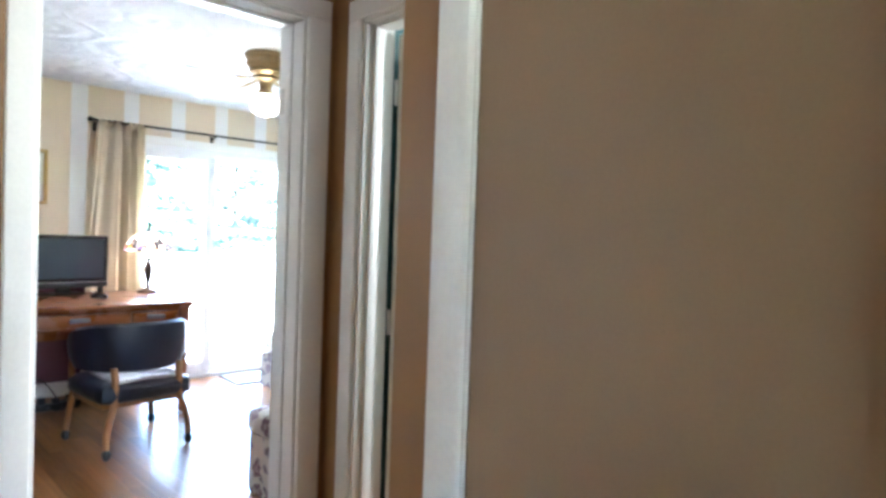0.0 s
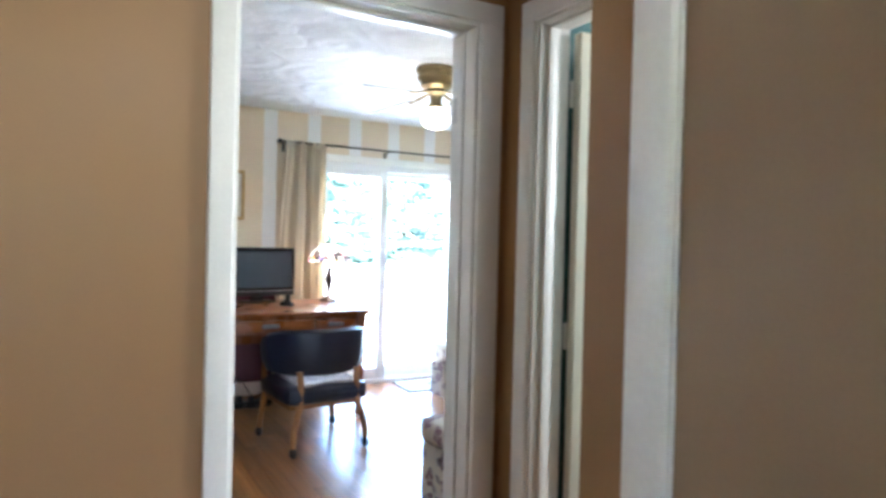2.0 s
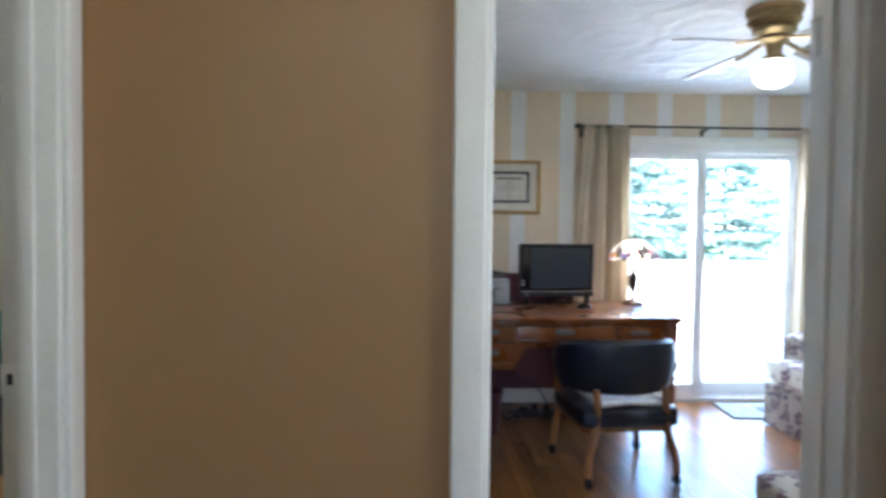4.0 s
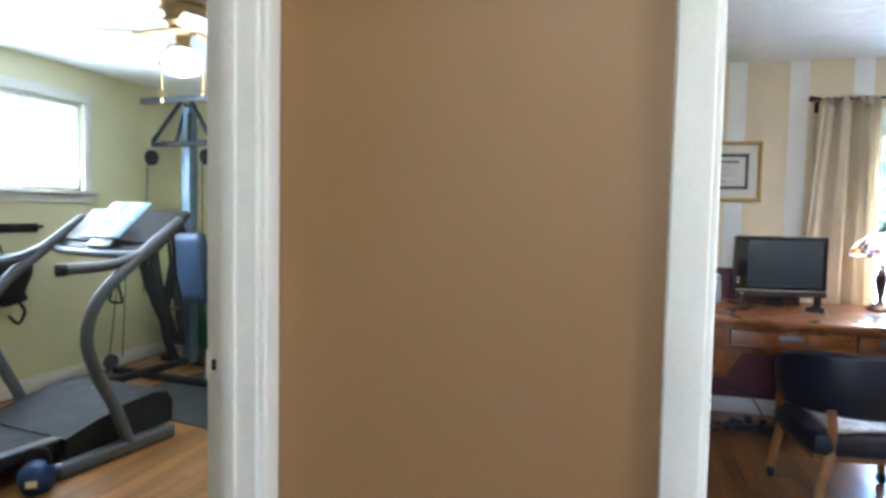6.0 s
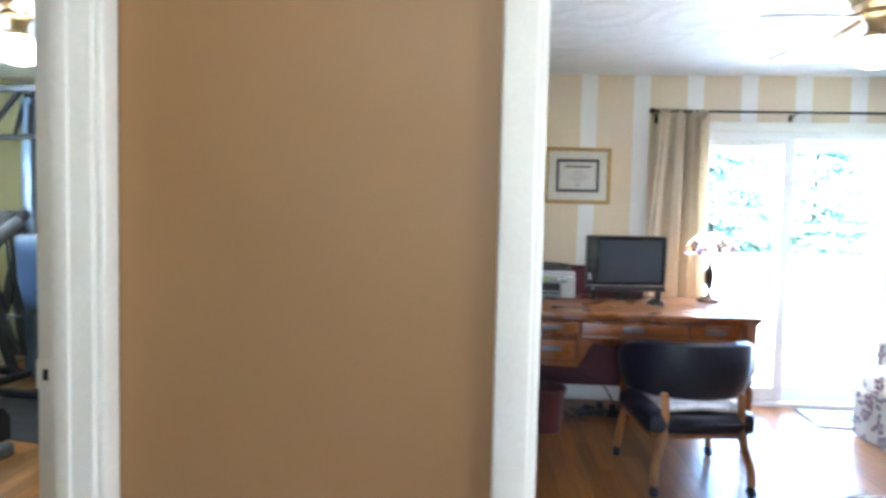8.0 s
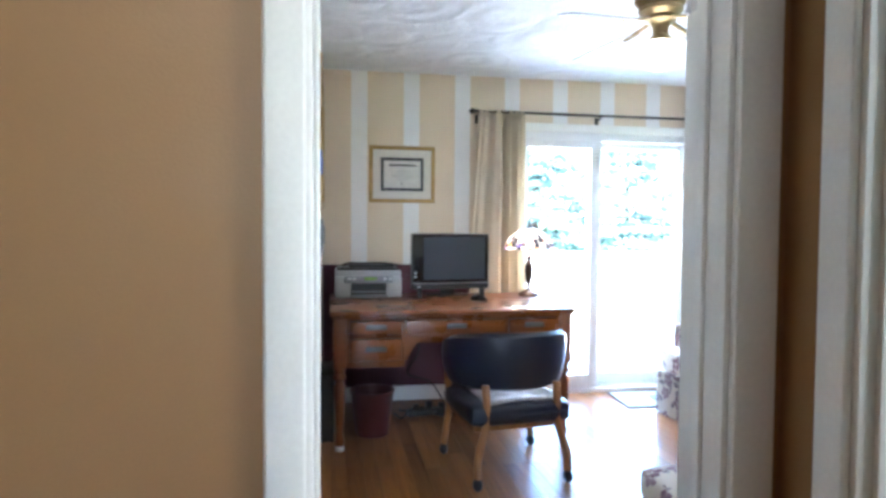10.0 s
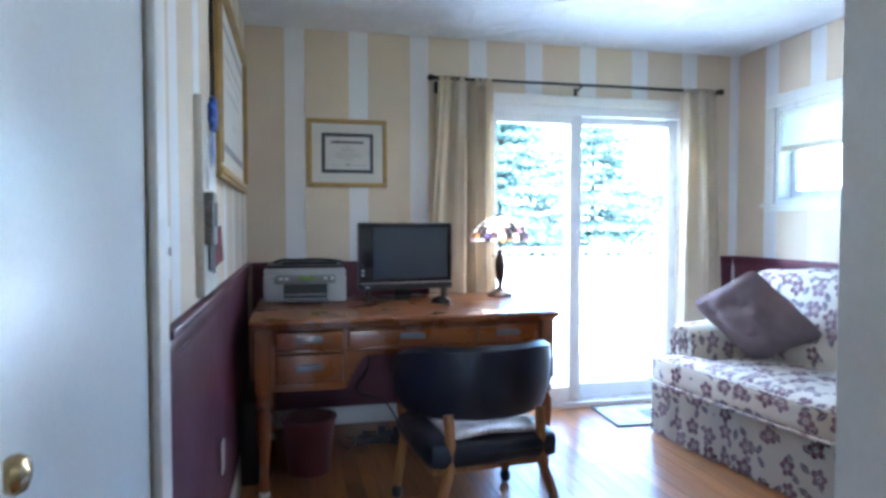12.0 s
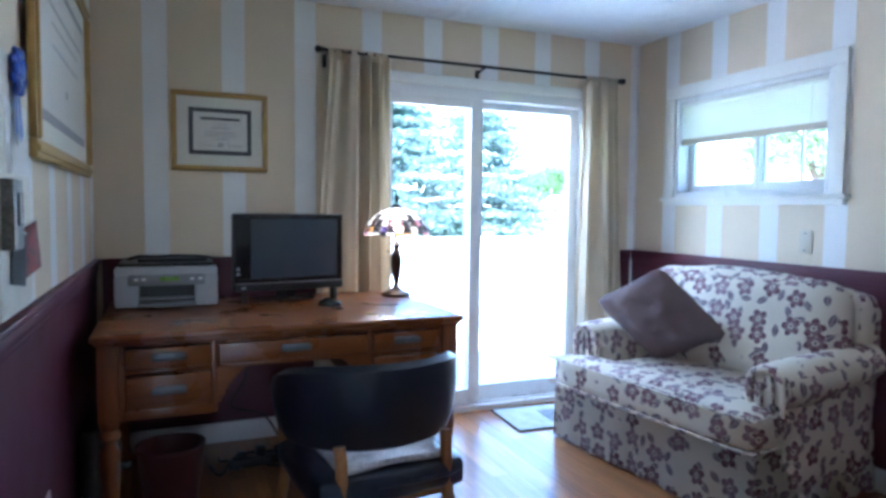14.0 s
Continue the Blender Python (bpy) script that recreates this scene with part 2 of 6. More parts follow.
def merge(bm, t, m=None):
    if m is not None:
        bmesh.ops.transform(t, matrix=m, verts=t.verts)
    me = bpy.data.meshes.new("tmp")
    t.to_mesh(me)
    t.free()
    bm.from_mesh(me)
    bpy.data.meshes.remove(me)
    return bm


def cyl(bm, p, q, r0, r1=None, seg=16):
    """Adds a round bar from p to q."""
    p, q = Vector(p), Vector(q)
    t = bmesh.new()
    bmesh.ops.create_cone(t, cap_ends=True, segments=seg, radius1=r0, radius2=r0 if r1 is None else r1, depth=(q - p).length)
    m = Matrix.Translation((p + q) / 2) @ (q - p).to_track_quat("Z", "Y").to_matrix().to_4x4()
    return merge(bm, t, m)


def lathe(bm, profile, m=None, seg=24):
    """Adds a turned body: rows of (radius, height) spun round z."""
    t = bmesh.new()
    rings = [[t.verts.new((r * math.cos(2 * math.pi * i / seg), r * math.sin(2 * math.pi * i / seg), z)) for i in range(seg)] for r, z in profile]
    for a, b in zip(rings, rings[1:]):
        for i in range(seg):
            t.faces.new((a[i], a[(i + 1) % seg], b[(i + 1) % seg], b[i]))
    t.faces.new(rings[0][::-1])
    t.faces.new(rings[-1])
    return merge(bm, t, m)


def tube(bm, points, r, seg=10, steps=6, flat=1.0):
    """Adds a bent tube along a smooth line through the points."""
    pts = [Vector(p) for p in points]
    line = []
    for i in range(len(pts) - 1):
        a, b, c, d = pts[max(i - 1, 0)], pts[i], pts[i + 1], pts[min(i + 2, len(pts) - 1)]
        for k in range(steps):
            u = k / steps
            line.append(0.5 * (2 * b + (c - a) * u + (2 * a - 5 * b + 4 * c - d) * u * u + (3 * b - a - 3 * c + d) * u ** 3))
    line.append(pts[-1])
    t = bmesh.new()
    rings = []
    up = None
    for i, p in enumerate(line):
        way = (line[min(i + 1, len(line) - 1)] - line[max(i - 1, 0)]).normalized()
        if up is None:
            up = way.orthogonal().normalized()
        side = way.cross(up).normalized()
        up = side.cross(way).normalized()
        rings.append([t.verts.new(p + r * (math.cos(2 * math.pi * k / seg) * side + flat * math.sin(2 * math.pi * k / seg) * up)) for k in range(seg)])
    for a, b in zip(rings, rings[1:]):
        for k in range(seg):
            t.faces.new((a[k], a[(k + 1) % seg], b[(k + 1) % seg], b[k]))
    t.faces.new(rings[0][::-1])
    t.faces.new(rings[-1])
    return merge(bm, t)


def ball(bm, c, r, scale=(1, 1, 1), seg=16):
    t = bmesh.new()
    bmesh.ops.create_uvsphere(t, u_segments=seg, v_segments=max(seg // 2, 6), radius=r)
    return merge(bm, t, Matrix.Translation(c) @ Matrix.Diagonal((*scale, 1)))


def puff(x0, x1, y0, y1, z0, z1, n=8, round_=0.35, crown=0.03, seed=1, lump=0.006):
    """A stuffed cushion: a rounded box whose faces swell and are a little uneven."""
    t = bmesh.new()
    bmesh.ops.create_cube(t, size=2.0)
    bmesh.ops.subdivide_edges(t, edges=list(t.edges), cuts=n, use_grid_fill=True)
    h = Vector(((x1 - x0) / 2, (y1 - y0) / 2, (z1 - z0) / 2))
    c = Vector(((x0 + x1) / 2, (y0 + y1) / 2, (z0 + z1) / 2))
    r = min(h) * round_ * 2
    for v in t.verts:
        p = Vector((v.co.x * h.x, v.co.y * h.y, v.co.z * h.z))
        q = Vector([max(-h[i] + r, min(h[i] - r, p[i])) for i in range(3)])
        d = p - q
        if d.length > 1e-6:
            p = q + d.normalized() * r
        w = (1 - v.co.x ** 2) * (1 - v.co.y ** 2) + (1 - v.co.x ** 2) * (1 - v.co.z ** 2) + (1 - v.co.y ** 2) * (1 - v.co.z ** 2)
        out = p.normalized() if p.length else Vector((0, 0, 1))
        p += Vector((out.x, out.y, out.z)) * crown * min(w, 1.0)
        p += Vector((1, 1, 1)) * lump * noise.noise(p * 7 + Vector((seed * 3.1, seed, 0)))
        v.co = c + p
    return t


def finish(bm, name, mat, smooth):
    bmesh.ops.recalc_face_normals(bm, faces=list(bm.faces))
    me = bpy.data.meshes.new(name)
    if mat.name.startswith("floral"):
        uv = bm.loops.layers.uv.new("cloth")
        bm.normal_update()
        for f in bm.faces:
            k = max(range(3), key=lambda i: abs(f.normal[i]))
            for lp in f.loops:
                c = lp.vert.co
                lp[uv].uv = ((c.y, c.z + 0.37), (c.x + 0.53, c.z), (c.y + 0.21, c.x + 0.4))[k]
    bm.to_mesh(me)
    bm.free()
    me.materials.append(mat)
    if smooth:
        me.shade_smooth()
        me.set_sharp_from_angle(angle=radians(40))
    return me


def part(name, bm, mat, parent=None, label="", smooth=True):
    """Links a bmesh as one mesh object under a thing or a part."""
    ob = new(name, finish(bm, name, mat, smooth))
    ob.parent = parent
    if label:
        ob["label"] = label
    return ob


def thing(name, m, label, category, group="", kind=""):
    ob = new(name)
    ob.empty_display_size = 0.1
    ob.matrix_world = m
    return tagged(ob, label, category, group, kind)


def setting(name, bm, mat, label, category, smooth=False):
    return tagged(part(name, bm, mat, None, "", smooth), label, category, "", "structure")


def boxes(*rows, bevel=0.0):
    bm = bmesh.new()
    for r in rows:
        box(bm, *r, bevel)
    return bm


# ---- plan: x to the right, y into the office ----
CEIL = 2.355
HALL_Y, OFF_Y = 1.495, 1.635          # the wall with the office door: hall face, office face
FAR_Y = 5.0                          # the office's far wall
LEFT_X, RIGHT_X = 0.0, 3.26          # the office's side walls
DO0, DO1, DTOP = 0.024, 0.836, 2.05   # the office door's opening
GYM_X = -0.805                       # the hall's end wall, hall face
G0, G1 = 0.70, 1.447                  # the gym door's opening along y
BATH_X, B0, B1 = 0.943, 0.61, 1.325   # the bathroom door's opening along y
NICHE_X, NICHE_Y = 0.424, 0.489        # the closet wall and its corner
C0, C1 = -0.33, 0.289                 # the linen closet door along y
SL0, SL1, SLT = 1.40, 2.89, 1.97     # the sliding door's opening
W0, W1, WZ0, WZ1 = 3.58, 4.62, 1.335, 1.945   # the office window along y
GW0, GW1, GWZ0, GWZ1 = 2.5, 4.39, 1.43, 2.09  # the gym window along y
GX, GY = -4.05, 5.7                  # the gym's window wall and far wall

setting("wall_office_door", boxes((GYM_X - 0.093, DO0, HALL_Y, OFF_Y, 0, CEIL), (DO1, BATH_X + 0.12, HALL_Y, OFF_Y, 0, CEIL), (DO0, DO1, HALL_Y, OFF_Y, DTOP, CEIL)), BROWN, "brown painted hall wall with the office doorway", "wall")
setting("wall_office_near", boxes((LEFT_X, DO0, OFF_Y, OFF_Y + 0.012, 0, CEIL), (DO1, RIGHT_X, OFF_Y, OFF_Y + 0.012, 0, CEIL), (DO0, DO1, OFF_Y, OFF_Y + 0.012, DTOP, CEIL), (BATH_X + 0.12, RIGHT_X + 0.15, OFF_Y - 0.12, OFF_Y, 0, CEIL)), STRIPES_X, "cream and white striped wall round the doorway", "wall")
setting("wall_gym_door", boxes((GYM_X - 0.093, GYM_X, -4.3, G0, 0, CEIL), (GYM_X - 0.093, GYM_X, G1, HALL_Y, 0, CEIL), (GYM_X - 0.093, GYM_X, G0, G1, DTOP, CEIL)), BROWN, "brown painted hall wall with the gym doorway", "wall")
setting("wall_bathroom_door", boxes((BATH_X, BATH_X + 0.12, NICHE_Y, B0, 0, CEIL), (BATH_X, BATH_X + 0.12, B1, HALL_Y, 0, CEIL), (BATH_X, BATH_X + 0.12, B0, B1, DTOP - 0.02, CEIL)), BROWN, "brown painted hall wall with the bathroom doorway", "wall")
setting("wall_closet", boxes((NICHE_X, NICHE_X + 0.12, -4.3, C0, 0, CEIL), (NICHE_X, NICHE_X + 0.12, C1, NICHE_Y, 0, CEIL), (NICHE_X, NICHE_X + 0.12, C0, C1, DTOP, CEIL), (NICHE_X + 0.12, BATH_X, NICHE_Y - 0.12, NICHE_Y, 0, CEIL), (NICHE_X + 0.11, NICHE_X + 0.12, C0, C1, 0, DTOP)), BROWN, "brown painted hall wall with a closet door", "wall")
# unseen wall behind the camera, with an opening made up to let daylight in
setting("wall_hall_end", boxes((GYM_X - 0.093, -1.15 + 0.12, -4.3, -4.18, 0, CEIL), (-0.05, NICHE_X + 0.12, -4.3, -4.18, 0, CEIL), (-1.15, -0.05, -4.3, -4.18, 2.1, CEIL), (-1.15, -0.05, -4.3, -4.18, 0, 0.6)), BROWN, "unseen brown wall that closes the hall", "wall")
setting("wall_bathroom", boxes((BATH_X + 0.12, 3.0, B1 + 0.13, HALL_Y, 0, CEIL), (2.9, 3.0, 0, B1 + 0.13, 0, CEIL), (BATH_X + 0.12, 3.0, -0.1, 0, 0, CEIL)), GREEN_WALL, "dark green painted bathroom wall", "wall")
setting("wall_far", boxes((LEFT_X - 0.12, SL0, FAR_Y, FAR_Y + 0.15, 0, CEIL), (SL1, RIGHT_X + 0.15, FAR_Y, FAR_Y + 0.15, 0, CEIL), (SL0, SL1, FAR_Y, FAR_Y + 0.15, SLT, CEIL)), STRIPES_X, "cream and white striped wall with the sliding door", "wall")
setting("wall_left", boxes((LEFT_X - 0.12, LEFT_X, OFF_Y, 1.66, 0, CEIL), (LEFT_X - 0.12, LEFT_X, 2.40, FAR_Y, 0, CEIL), (LEFT_X - 0.12, LEFT_X, 1.66, 2.40, DTOP, CEIL), (LEFT_X - 0.12, LEFT_X - 0.06, 1.66, 2.40, 0, DTOP)), STRIPES_L, "cream and white striped wall with a closet door", "wall")
setting("wall_window", boxes((RIGHT_X, RIGHT_X + 0.15, OFF_Y, W0, 0, CEIL), (RIGHT_X, RIGHT_X + 0.15, W1, FAR_Y, 0, CEIL), (RIGHT_X, RIGHT_X + 0.15, W0, W1, 0, WZ0), (RIGHT_X, RIGHT_X + 0.15, W0, W1, WZ1, CEIL)), STRIPES_Y, "cream and white striped wall with a window", "wall")
setting("wall_gym_window", boxes((GX - 0.15, GX, -0.6, GW0, 0, CEIL), (GX - 0.15, GX, GW1, GY + 0.12, 0, CEIL), (GX - 0.15, GX, GW0, GW1, 0, GWZ0), (GX - 0.15, GX, GW0, GW1, GWZ1, CEIL)), YELLOW, "pale yellow gym wall with a window", "wall")
setting("wall_gym_far", boxes((GX, LEFT_X - 0.12, GY, GY + 0.12, 0, CEIL)), YELLOW, "pale yellow painted gym wall", "wall")
setting("wall_gym_inner", boxes((LEFT_X - 0.16, LEFT_X - 0.12, OFF_Y, GY, 0, CEIL), (GYM_X - 0.103, GYM_X - 0.093, -0.6, G0, 0, CEIL), (GYM_X - 0.103, GYM_X - 0.093, G1, OFF_Y, 0, CEIL), (GYM_X - 0.103, GYM_X - 0.093, G0, G1, DTOP, CEIL), (GYM_X - 0.103, LEFT_X - 0.16, OFF_Y, OFF_Y + 0.03, 0, CEIL), (GX, GYM_X - 0.103, -0.72, -0.6, 0, CEIL)), YELLOW, "pale yellow painted gym wall", "wall")
setting("ceiling_office", boxes((LEFT_X - 0.12, RIGHT_X + 0.15, OFF_Y - 0.06, FAR_Y + 0.15, CEIL, CEIL + 0.1)), PLASTER, "white ceiling with swirled plaster texture", "ceiling")
setting("ceiling_hall", boxes((GYM_X - 0.093, 3.0, -4.3, OFF_Y - 0.06, CEIL, CEIL + 0.1)), PLASTER, "white textured hall ceiling", "ceiling")
setting("ceiling_gym", boxes((GX - 0.15, LEFT_X - 0.12, OFF_Y - 0.06, GY + 0.12, CEIL, CEIL + 0.1), (GX - 0.15, GYM_X - 0.093, -0.72, OFF_Y - 0.06, CEIL, CEIL + 0.1)), PLASTER, "white gym ceiling with swirled plaster texture", "ceiling")
# unseen flat slab, added to block sun and sky over the house
setting("roof", boxes((GX - 0.5, RIGHT_X + 0.35, -4.6, FAR_Y + 0.35, CEIL + 0.12, CEIL + 0.3)), SIDING, "unseen flat grey slab in place of the roof", "roof")

floor_office = setting("floor_office", boxes((LEFT_X - 0.12, RIGHT_X + 0.15, OFF_Y - 0.12, FAR_Y + 0.15, -0.1, -0.012)), SEAM, "polished oak strip floor of the office", "floor")
floor_gym = setting("floor_gym", boxes((GX - 0.15, LEFT_X - 0.12, OFF_Y - 0.12, GY + 0.12, -0.1, -0.012), (GX - 0.15, GYM_X - 0.093, -0.72, OFF_Y - 0.12, -0.1, -0.012)), SEAM, "oak strip floor of the gym", "floor")
setting("floor_hall", boxes((GYM_X - 0.093, 3.0, -4.3, OFF_Y - 0.12, -0.1, 0.0)), OAK, "oak strip hall floor", "floor")

# ---- trim, doors, windows ----


def trim_frame(name, axis, at, out, a0, a1, top, width, label, floor=0.0, width1=None, bottom=False):
    """A door or window casing on a wall. axis: the one that the wall runs along; at: the wall's face; out: +1 or -1, the way it faces."""
    w1 = width if width1 is None else width1
    th = 0.019
    holder = thing(name, pose(0, 0, 0), label, "door trim" if not bottom else "window trim", "", "structure")

    def piece(nm, p0, p1, z0, z1):
        bm = bmesh.new()
        lo, hi = sorted((at, at + out * th))
        box(bm, *((p0, p1, lo, hi) if axis == "x" else (lo, hi, p0, p1)), z0, z1, 0.006, 3)
        part(nm, bm, WHITE, holder)

    piece("side_casing", a0 - width, a0, floor, top)
    piece("side_casing", a1, a1 + w1, floor, top)
    piece("head_casing", a0 - width, a1 + w1, top, top + width)
    return holder


def jamb(name, axis, a0, a1, d0, d1, top, label, stop=None, mat=None):
    """The boards that line a doorway, with the strip that stops the door."""
    mat = mat or WHITE
    holder = thing(name, pose(0, 0, 0), label, "door frame", "", "structure")
    t = 0.02

    def put(nm, p0, p1, q0, q1, z0, z1):
        bm = bmesh.new()
        box(bm, *((p0, p1, q0, q1) if axis == "x" else (q0, q1, p0, p1)), z0, z1, 0.003)
        return part(nm, bm, mat, holder)

    put("side_jamb", a0, a0 + t, d0, d1, 0, top - t)
    put("side_jamb", a1 - t, a1, d0, d1, 0, top - t)
    put("head_jamb", a0, a1, d0, d1, top - t, top)
    if stop:
        put("door_stop", a0 + t, a0 + t + 0.011, stop[0], stop[1], 0, top - t)
        put("door_stop", a1 - t - 0.011, a1 - t, stop[0], stop[1], 0, top - t)
        put("door_stop", a0 + t + 0.011, a1 - t - 0.011, stop[0], stop[1], top - t - 0.011, top - t)
    return holder


def knob(parent, m, mat=BRASS):
    """A round door knob on its rose, its axis along the local z."""
    bm = bmesh.new()
    lathe(bm, [(0.001, 0.0), (0.033, 0.0), (0.033, 0.004), (0.027, 0.009), (0.012, 0.012), (0.011, 0.03), (0.018, 0.036), (0.027, 0.045), (0.029, 0.056), (0.023, 0.066), (0.008, 0.071), (0.001, 0.071)], m)
    return part("door_knob", bm, mat, parent, "round polished metal door knob")


def hinge(parent, x, y, z, mat=STEEL, leaf=(0.03, 0.0)):
    """A butt hinge: a barrel of knuckles with its leaf."""
    bm = bmesh.new()
    for k in range(5):
        cyl(bm, (x, y, z + k * 0.0178), (x, y, z + k * 0.0178 + 0.0168), 0.0065, seg=10)
    dx, dy = leaf
    box(bm, min(x, x + dx), max(x, x + dx) + (0.002 if dx == 0 else 0), min(y, y + dy), max(y, y + dy) + (0.002 if dy == 0 else 0), z, z + 0.089)
    return part("hinge", bm, mat, parent, "steel door hinge")


jamb("door_frame_office", "x", DO0, DO1, HALL_Y - 0.002, OFF_Y + 0.014, DTOP, "white painted jamb of the office doorway", (1.555, 1.59))
trim_frame("door_trim_office", "x", HALL_Y, -1, DO0 + 0.008, DO1 - 0.008, DTOP - 0.008, 0.069, "white moulded casing round the office doorway", width1=0.091)
trim_frame("door_trim_office_inside", "x", OFF_Y + 0.012, 1, DO0, DO1, DTOP - 0.008, 0.022, "white casing round the doorway inside the office", width1=0.066)
for _z in (1.72,):
    jh = thing("jamb_hinge", pose(0, 0, 0), "bare steel door hinge on the white jamb", "hinge")
    hinge(jh, DO1 - 0.0205, OFF_Y + 0.004, _z, STEEL, (0.0, -0.03))

jamb("door_frame_gym", "y", G0, G1, GYM_X - 0.108, GYM_X + 0.002, DTOP, "white painted jamb of the gym doorway", (GYM_X - 0.075, GYM_X - 0.04))
trim_frame("door_trim_gym", "y", GYM_X, 1, G0 + 0.008, G1 - 0.008, DTOP - 0.008, 0.066, "white moulded casing round the gym doorway", width1=0.054)
strike = thing("strike_plate", pose(GYM_X - 0.084, G1 - 0.021, 0.98), "white painted strike plate with a dark latch hole", "strike plate")
part("plate", boxes((-0.024, 0.008, -0.003, 0.0, 0, 0.058), bevel=0.001), WHITE, strike)
part("latch_hole", boxes((-0.010, 0.0, -0.0045, -0.003, 0.018, 0.040)), BLACK_IRON, strike, "dark latch hole")

jamb("door_frame_bathroom", "y", B0, B1, BATH_X - 0.002, BATH_X + 0.122, DTOP - 0.02, "white painted jamb of the bathroom doorway", (BATH_X + 0.03, BATH_X + 0.065))
trim_frame("door_trim_bathroom", "y", BATH_X, -1, B0 + 0.008, B1 - 0.008, DTOP - 0.028, 0.07, "white moulded casing round the bathroom doorway")
bath_door = thing("door_bathroom", pose(0, 0, 0), "cream painted bathroom door standing wide open", "door", "", "structure")
part("door_leaf", boxes((BATH_X + 0.142, BATH_X + 0.80, B1 - 0.055, B1 - 0.02, 0.012, DTOP - 0.05), bevel=0.002), CREAM_DOOR, bath_door)
for _z in (0.2, 0.95, 1.755):
    hinge(bath_door, BATH_X + 0.132, B1 - 0.022, _z, WHITE, (0.03, 0.0))

trim_frame("door_trim_closet", "y", NICHE_X, -1, C0, C1 + 0.006, DTOP, 0.081, "white casing round the linen closet door")
closet_door = thing("door_closet", pose(0, 0, 0), "closed flush closet door painted brown", "door", "", "structure")
part("door_leaf", boxes((NICHE_X - 0.004, NICHE_X + 0.031, C0 + 0.003, C1 - 0.004, 0.01, DTOP - 0.004), bevel=0.002), BROWN_DOOR, closet_door)
part("door_edge_bead", boxes((NICHE_X - 0.008, NICHE_X + 0.02, C1 - 0.001, C1 + 0.006, 0.0, DTOP), bevel=0.001), WHITE, closet_door)
knob(closet_door, pose(NICHE_X - 0.004, -0.268, 1.0, 0, -90, 0), STEEL)
for _z in (0.2, 1.76):
    hinge(closet_door, NICHE_X - 0.012, C1 - 0.012, _z, STEEL, (0.0, -0.02))

trim_frame("door_trim_office_closet", "y", LEFT_X, 1, 1.685, 2.392, DTOP, 0.02, "white casing round the office closet door", width1=0.095)
oc = thing("door_office_closet", pose(0, 0, 0), "closed flush white closet door", "door", "", "structure")
part("door_leaf", boxes((LEFT_X - 0.040, LEFT_X - 0.003, 1.665, 2.395, 0.012, DTOP - 0.004), bevel=0.002), DOOR_WHITE, oc)
knob(oc, pose(LEFT_X - 0.003, 1.707, 0.985, 0, 90, 0) @ Matrix.Scale(0.62, 4), BRASS)
for _z in (0.2, 1.765):
    hinge(oc, LEFT_X + 0.014, 2.39, _z, STEEL, (0.0, -0.03))

# ---- wainscot, chair rail, baseboards ----
RAIL = 0.985


def dado(name, axis, a0, a1, at, out):
    """Burgundy lower wall, and a moulded rail of the same colour above it."""
    lo, hi = sorted((at, at + out * 0.005))
    rows = [(0.0, 0.93, 0.005), (0.925, 0.965, 0.016), (0.965, RAIL, 0.026), (0.905, 0.928, 0.010)]
    bm, rail = bmesh.new(), bmesh.new()
    for k, (z0, z1, d) in enumerate(rows):
        q = sorted((at, at + out * d))
        b = bm if k == 0 else rail
        box(b, *((a0, a1, *q) if axis == "x" else (*q, a0, a1)), z0, z1, 0.0 if k == 0 else 0.003)
    setting("wainscot_" + name, bm, WINE, "burgundy painted lower wall", "wall")
    setting("trim_chair_rail_" + name, rail, WINE, "moulded burgundy chair rail", "chair rail", True)


dado("far_left", "x", LEFT_X + 0.03, SL0 - 0.06, FAR_Y, -1)
dado("far_right", "x", SL1 + 0.06, RIGHT_X - 0.03, FAR_Y, -1)
dado("left", "y", 2.49, FAR_Y, LEFT_X, 1)
dado("window", "y", OFF_Y + 0.02, FAR_Y, RIGHT_X, -1)
dado("near", "x", DO1 + 0.07, RIGHT_X - 0.03, OFF_Y + 0.012, 1)


def baseboard(name, axis, a0, a1, at, out, mat=WHITE):
    bm = bmesh.new()
    for z0, z1, d in ((0.0, 0.085, 0.014), (0.085, 0.105, 0.009)):
        q = sorted((at, at + out * d))
        box(bm, *((a0, a1, *q) if axis == "x" else (*q, a0, a1)), z0, z1, 0.002)
    setting("baseboard_" + name, bm, mat, "white painted baseboard", "baseboard", True)


baseboard("far", "x", LEFT_X + 0.02, SL0 - 0.06, FAR_Y - 0.005, -1)
baseboard("far_right", "x", SL1 + 0.06, RIGHT_X - 0.02, FAR_Y - 0.005, -1)
baseboard("left", "y", 2.49, FAR_Y - 0.005, LEFT_X + 0.005, 1)
baseboard("window", "y", OFF_Y + 0.02, FAR_Y - 0.005, RIGHT_X - 0.005, -1)
baseboard("gym", "y", -0.5, GY, GX, 1)
baseboard("gym_far", "x", GX + 0.02, LEFT_X - 0.16, GY, -1)

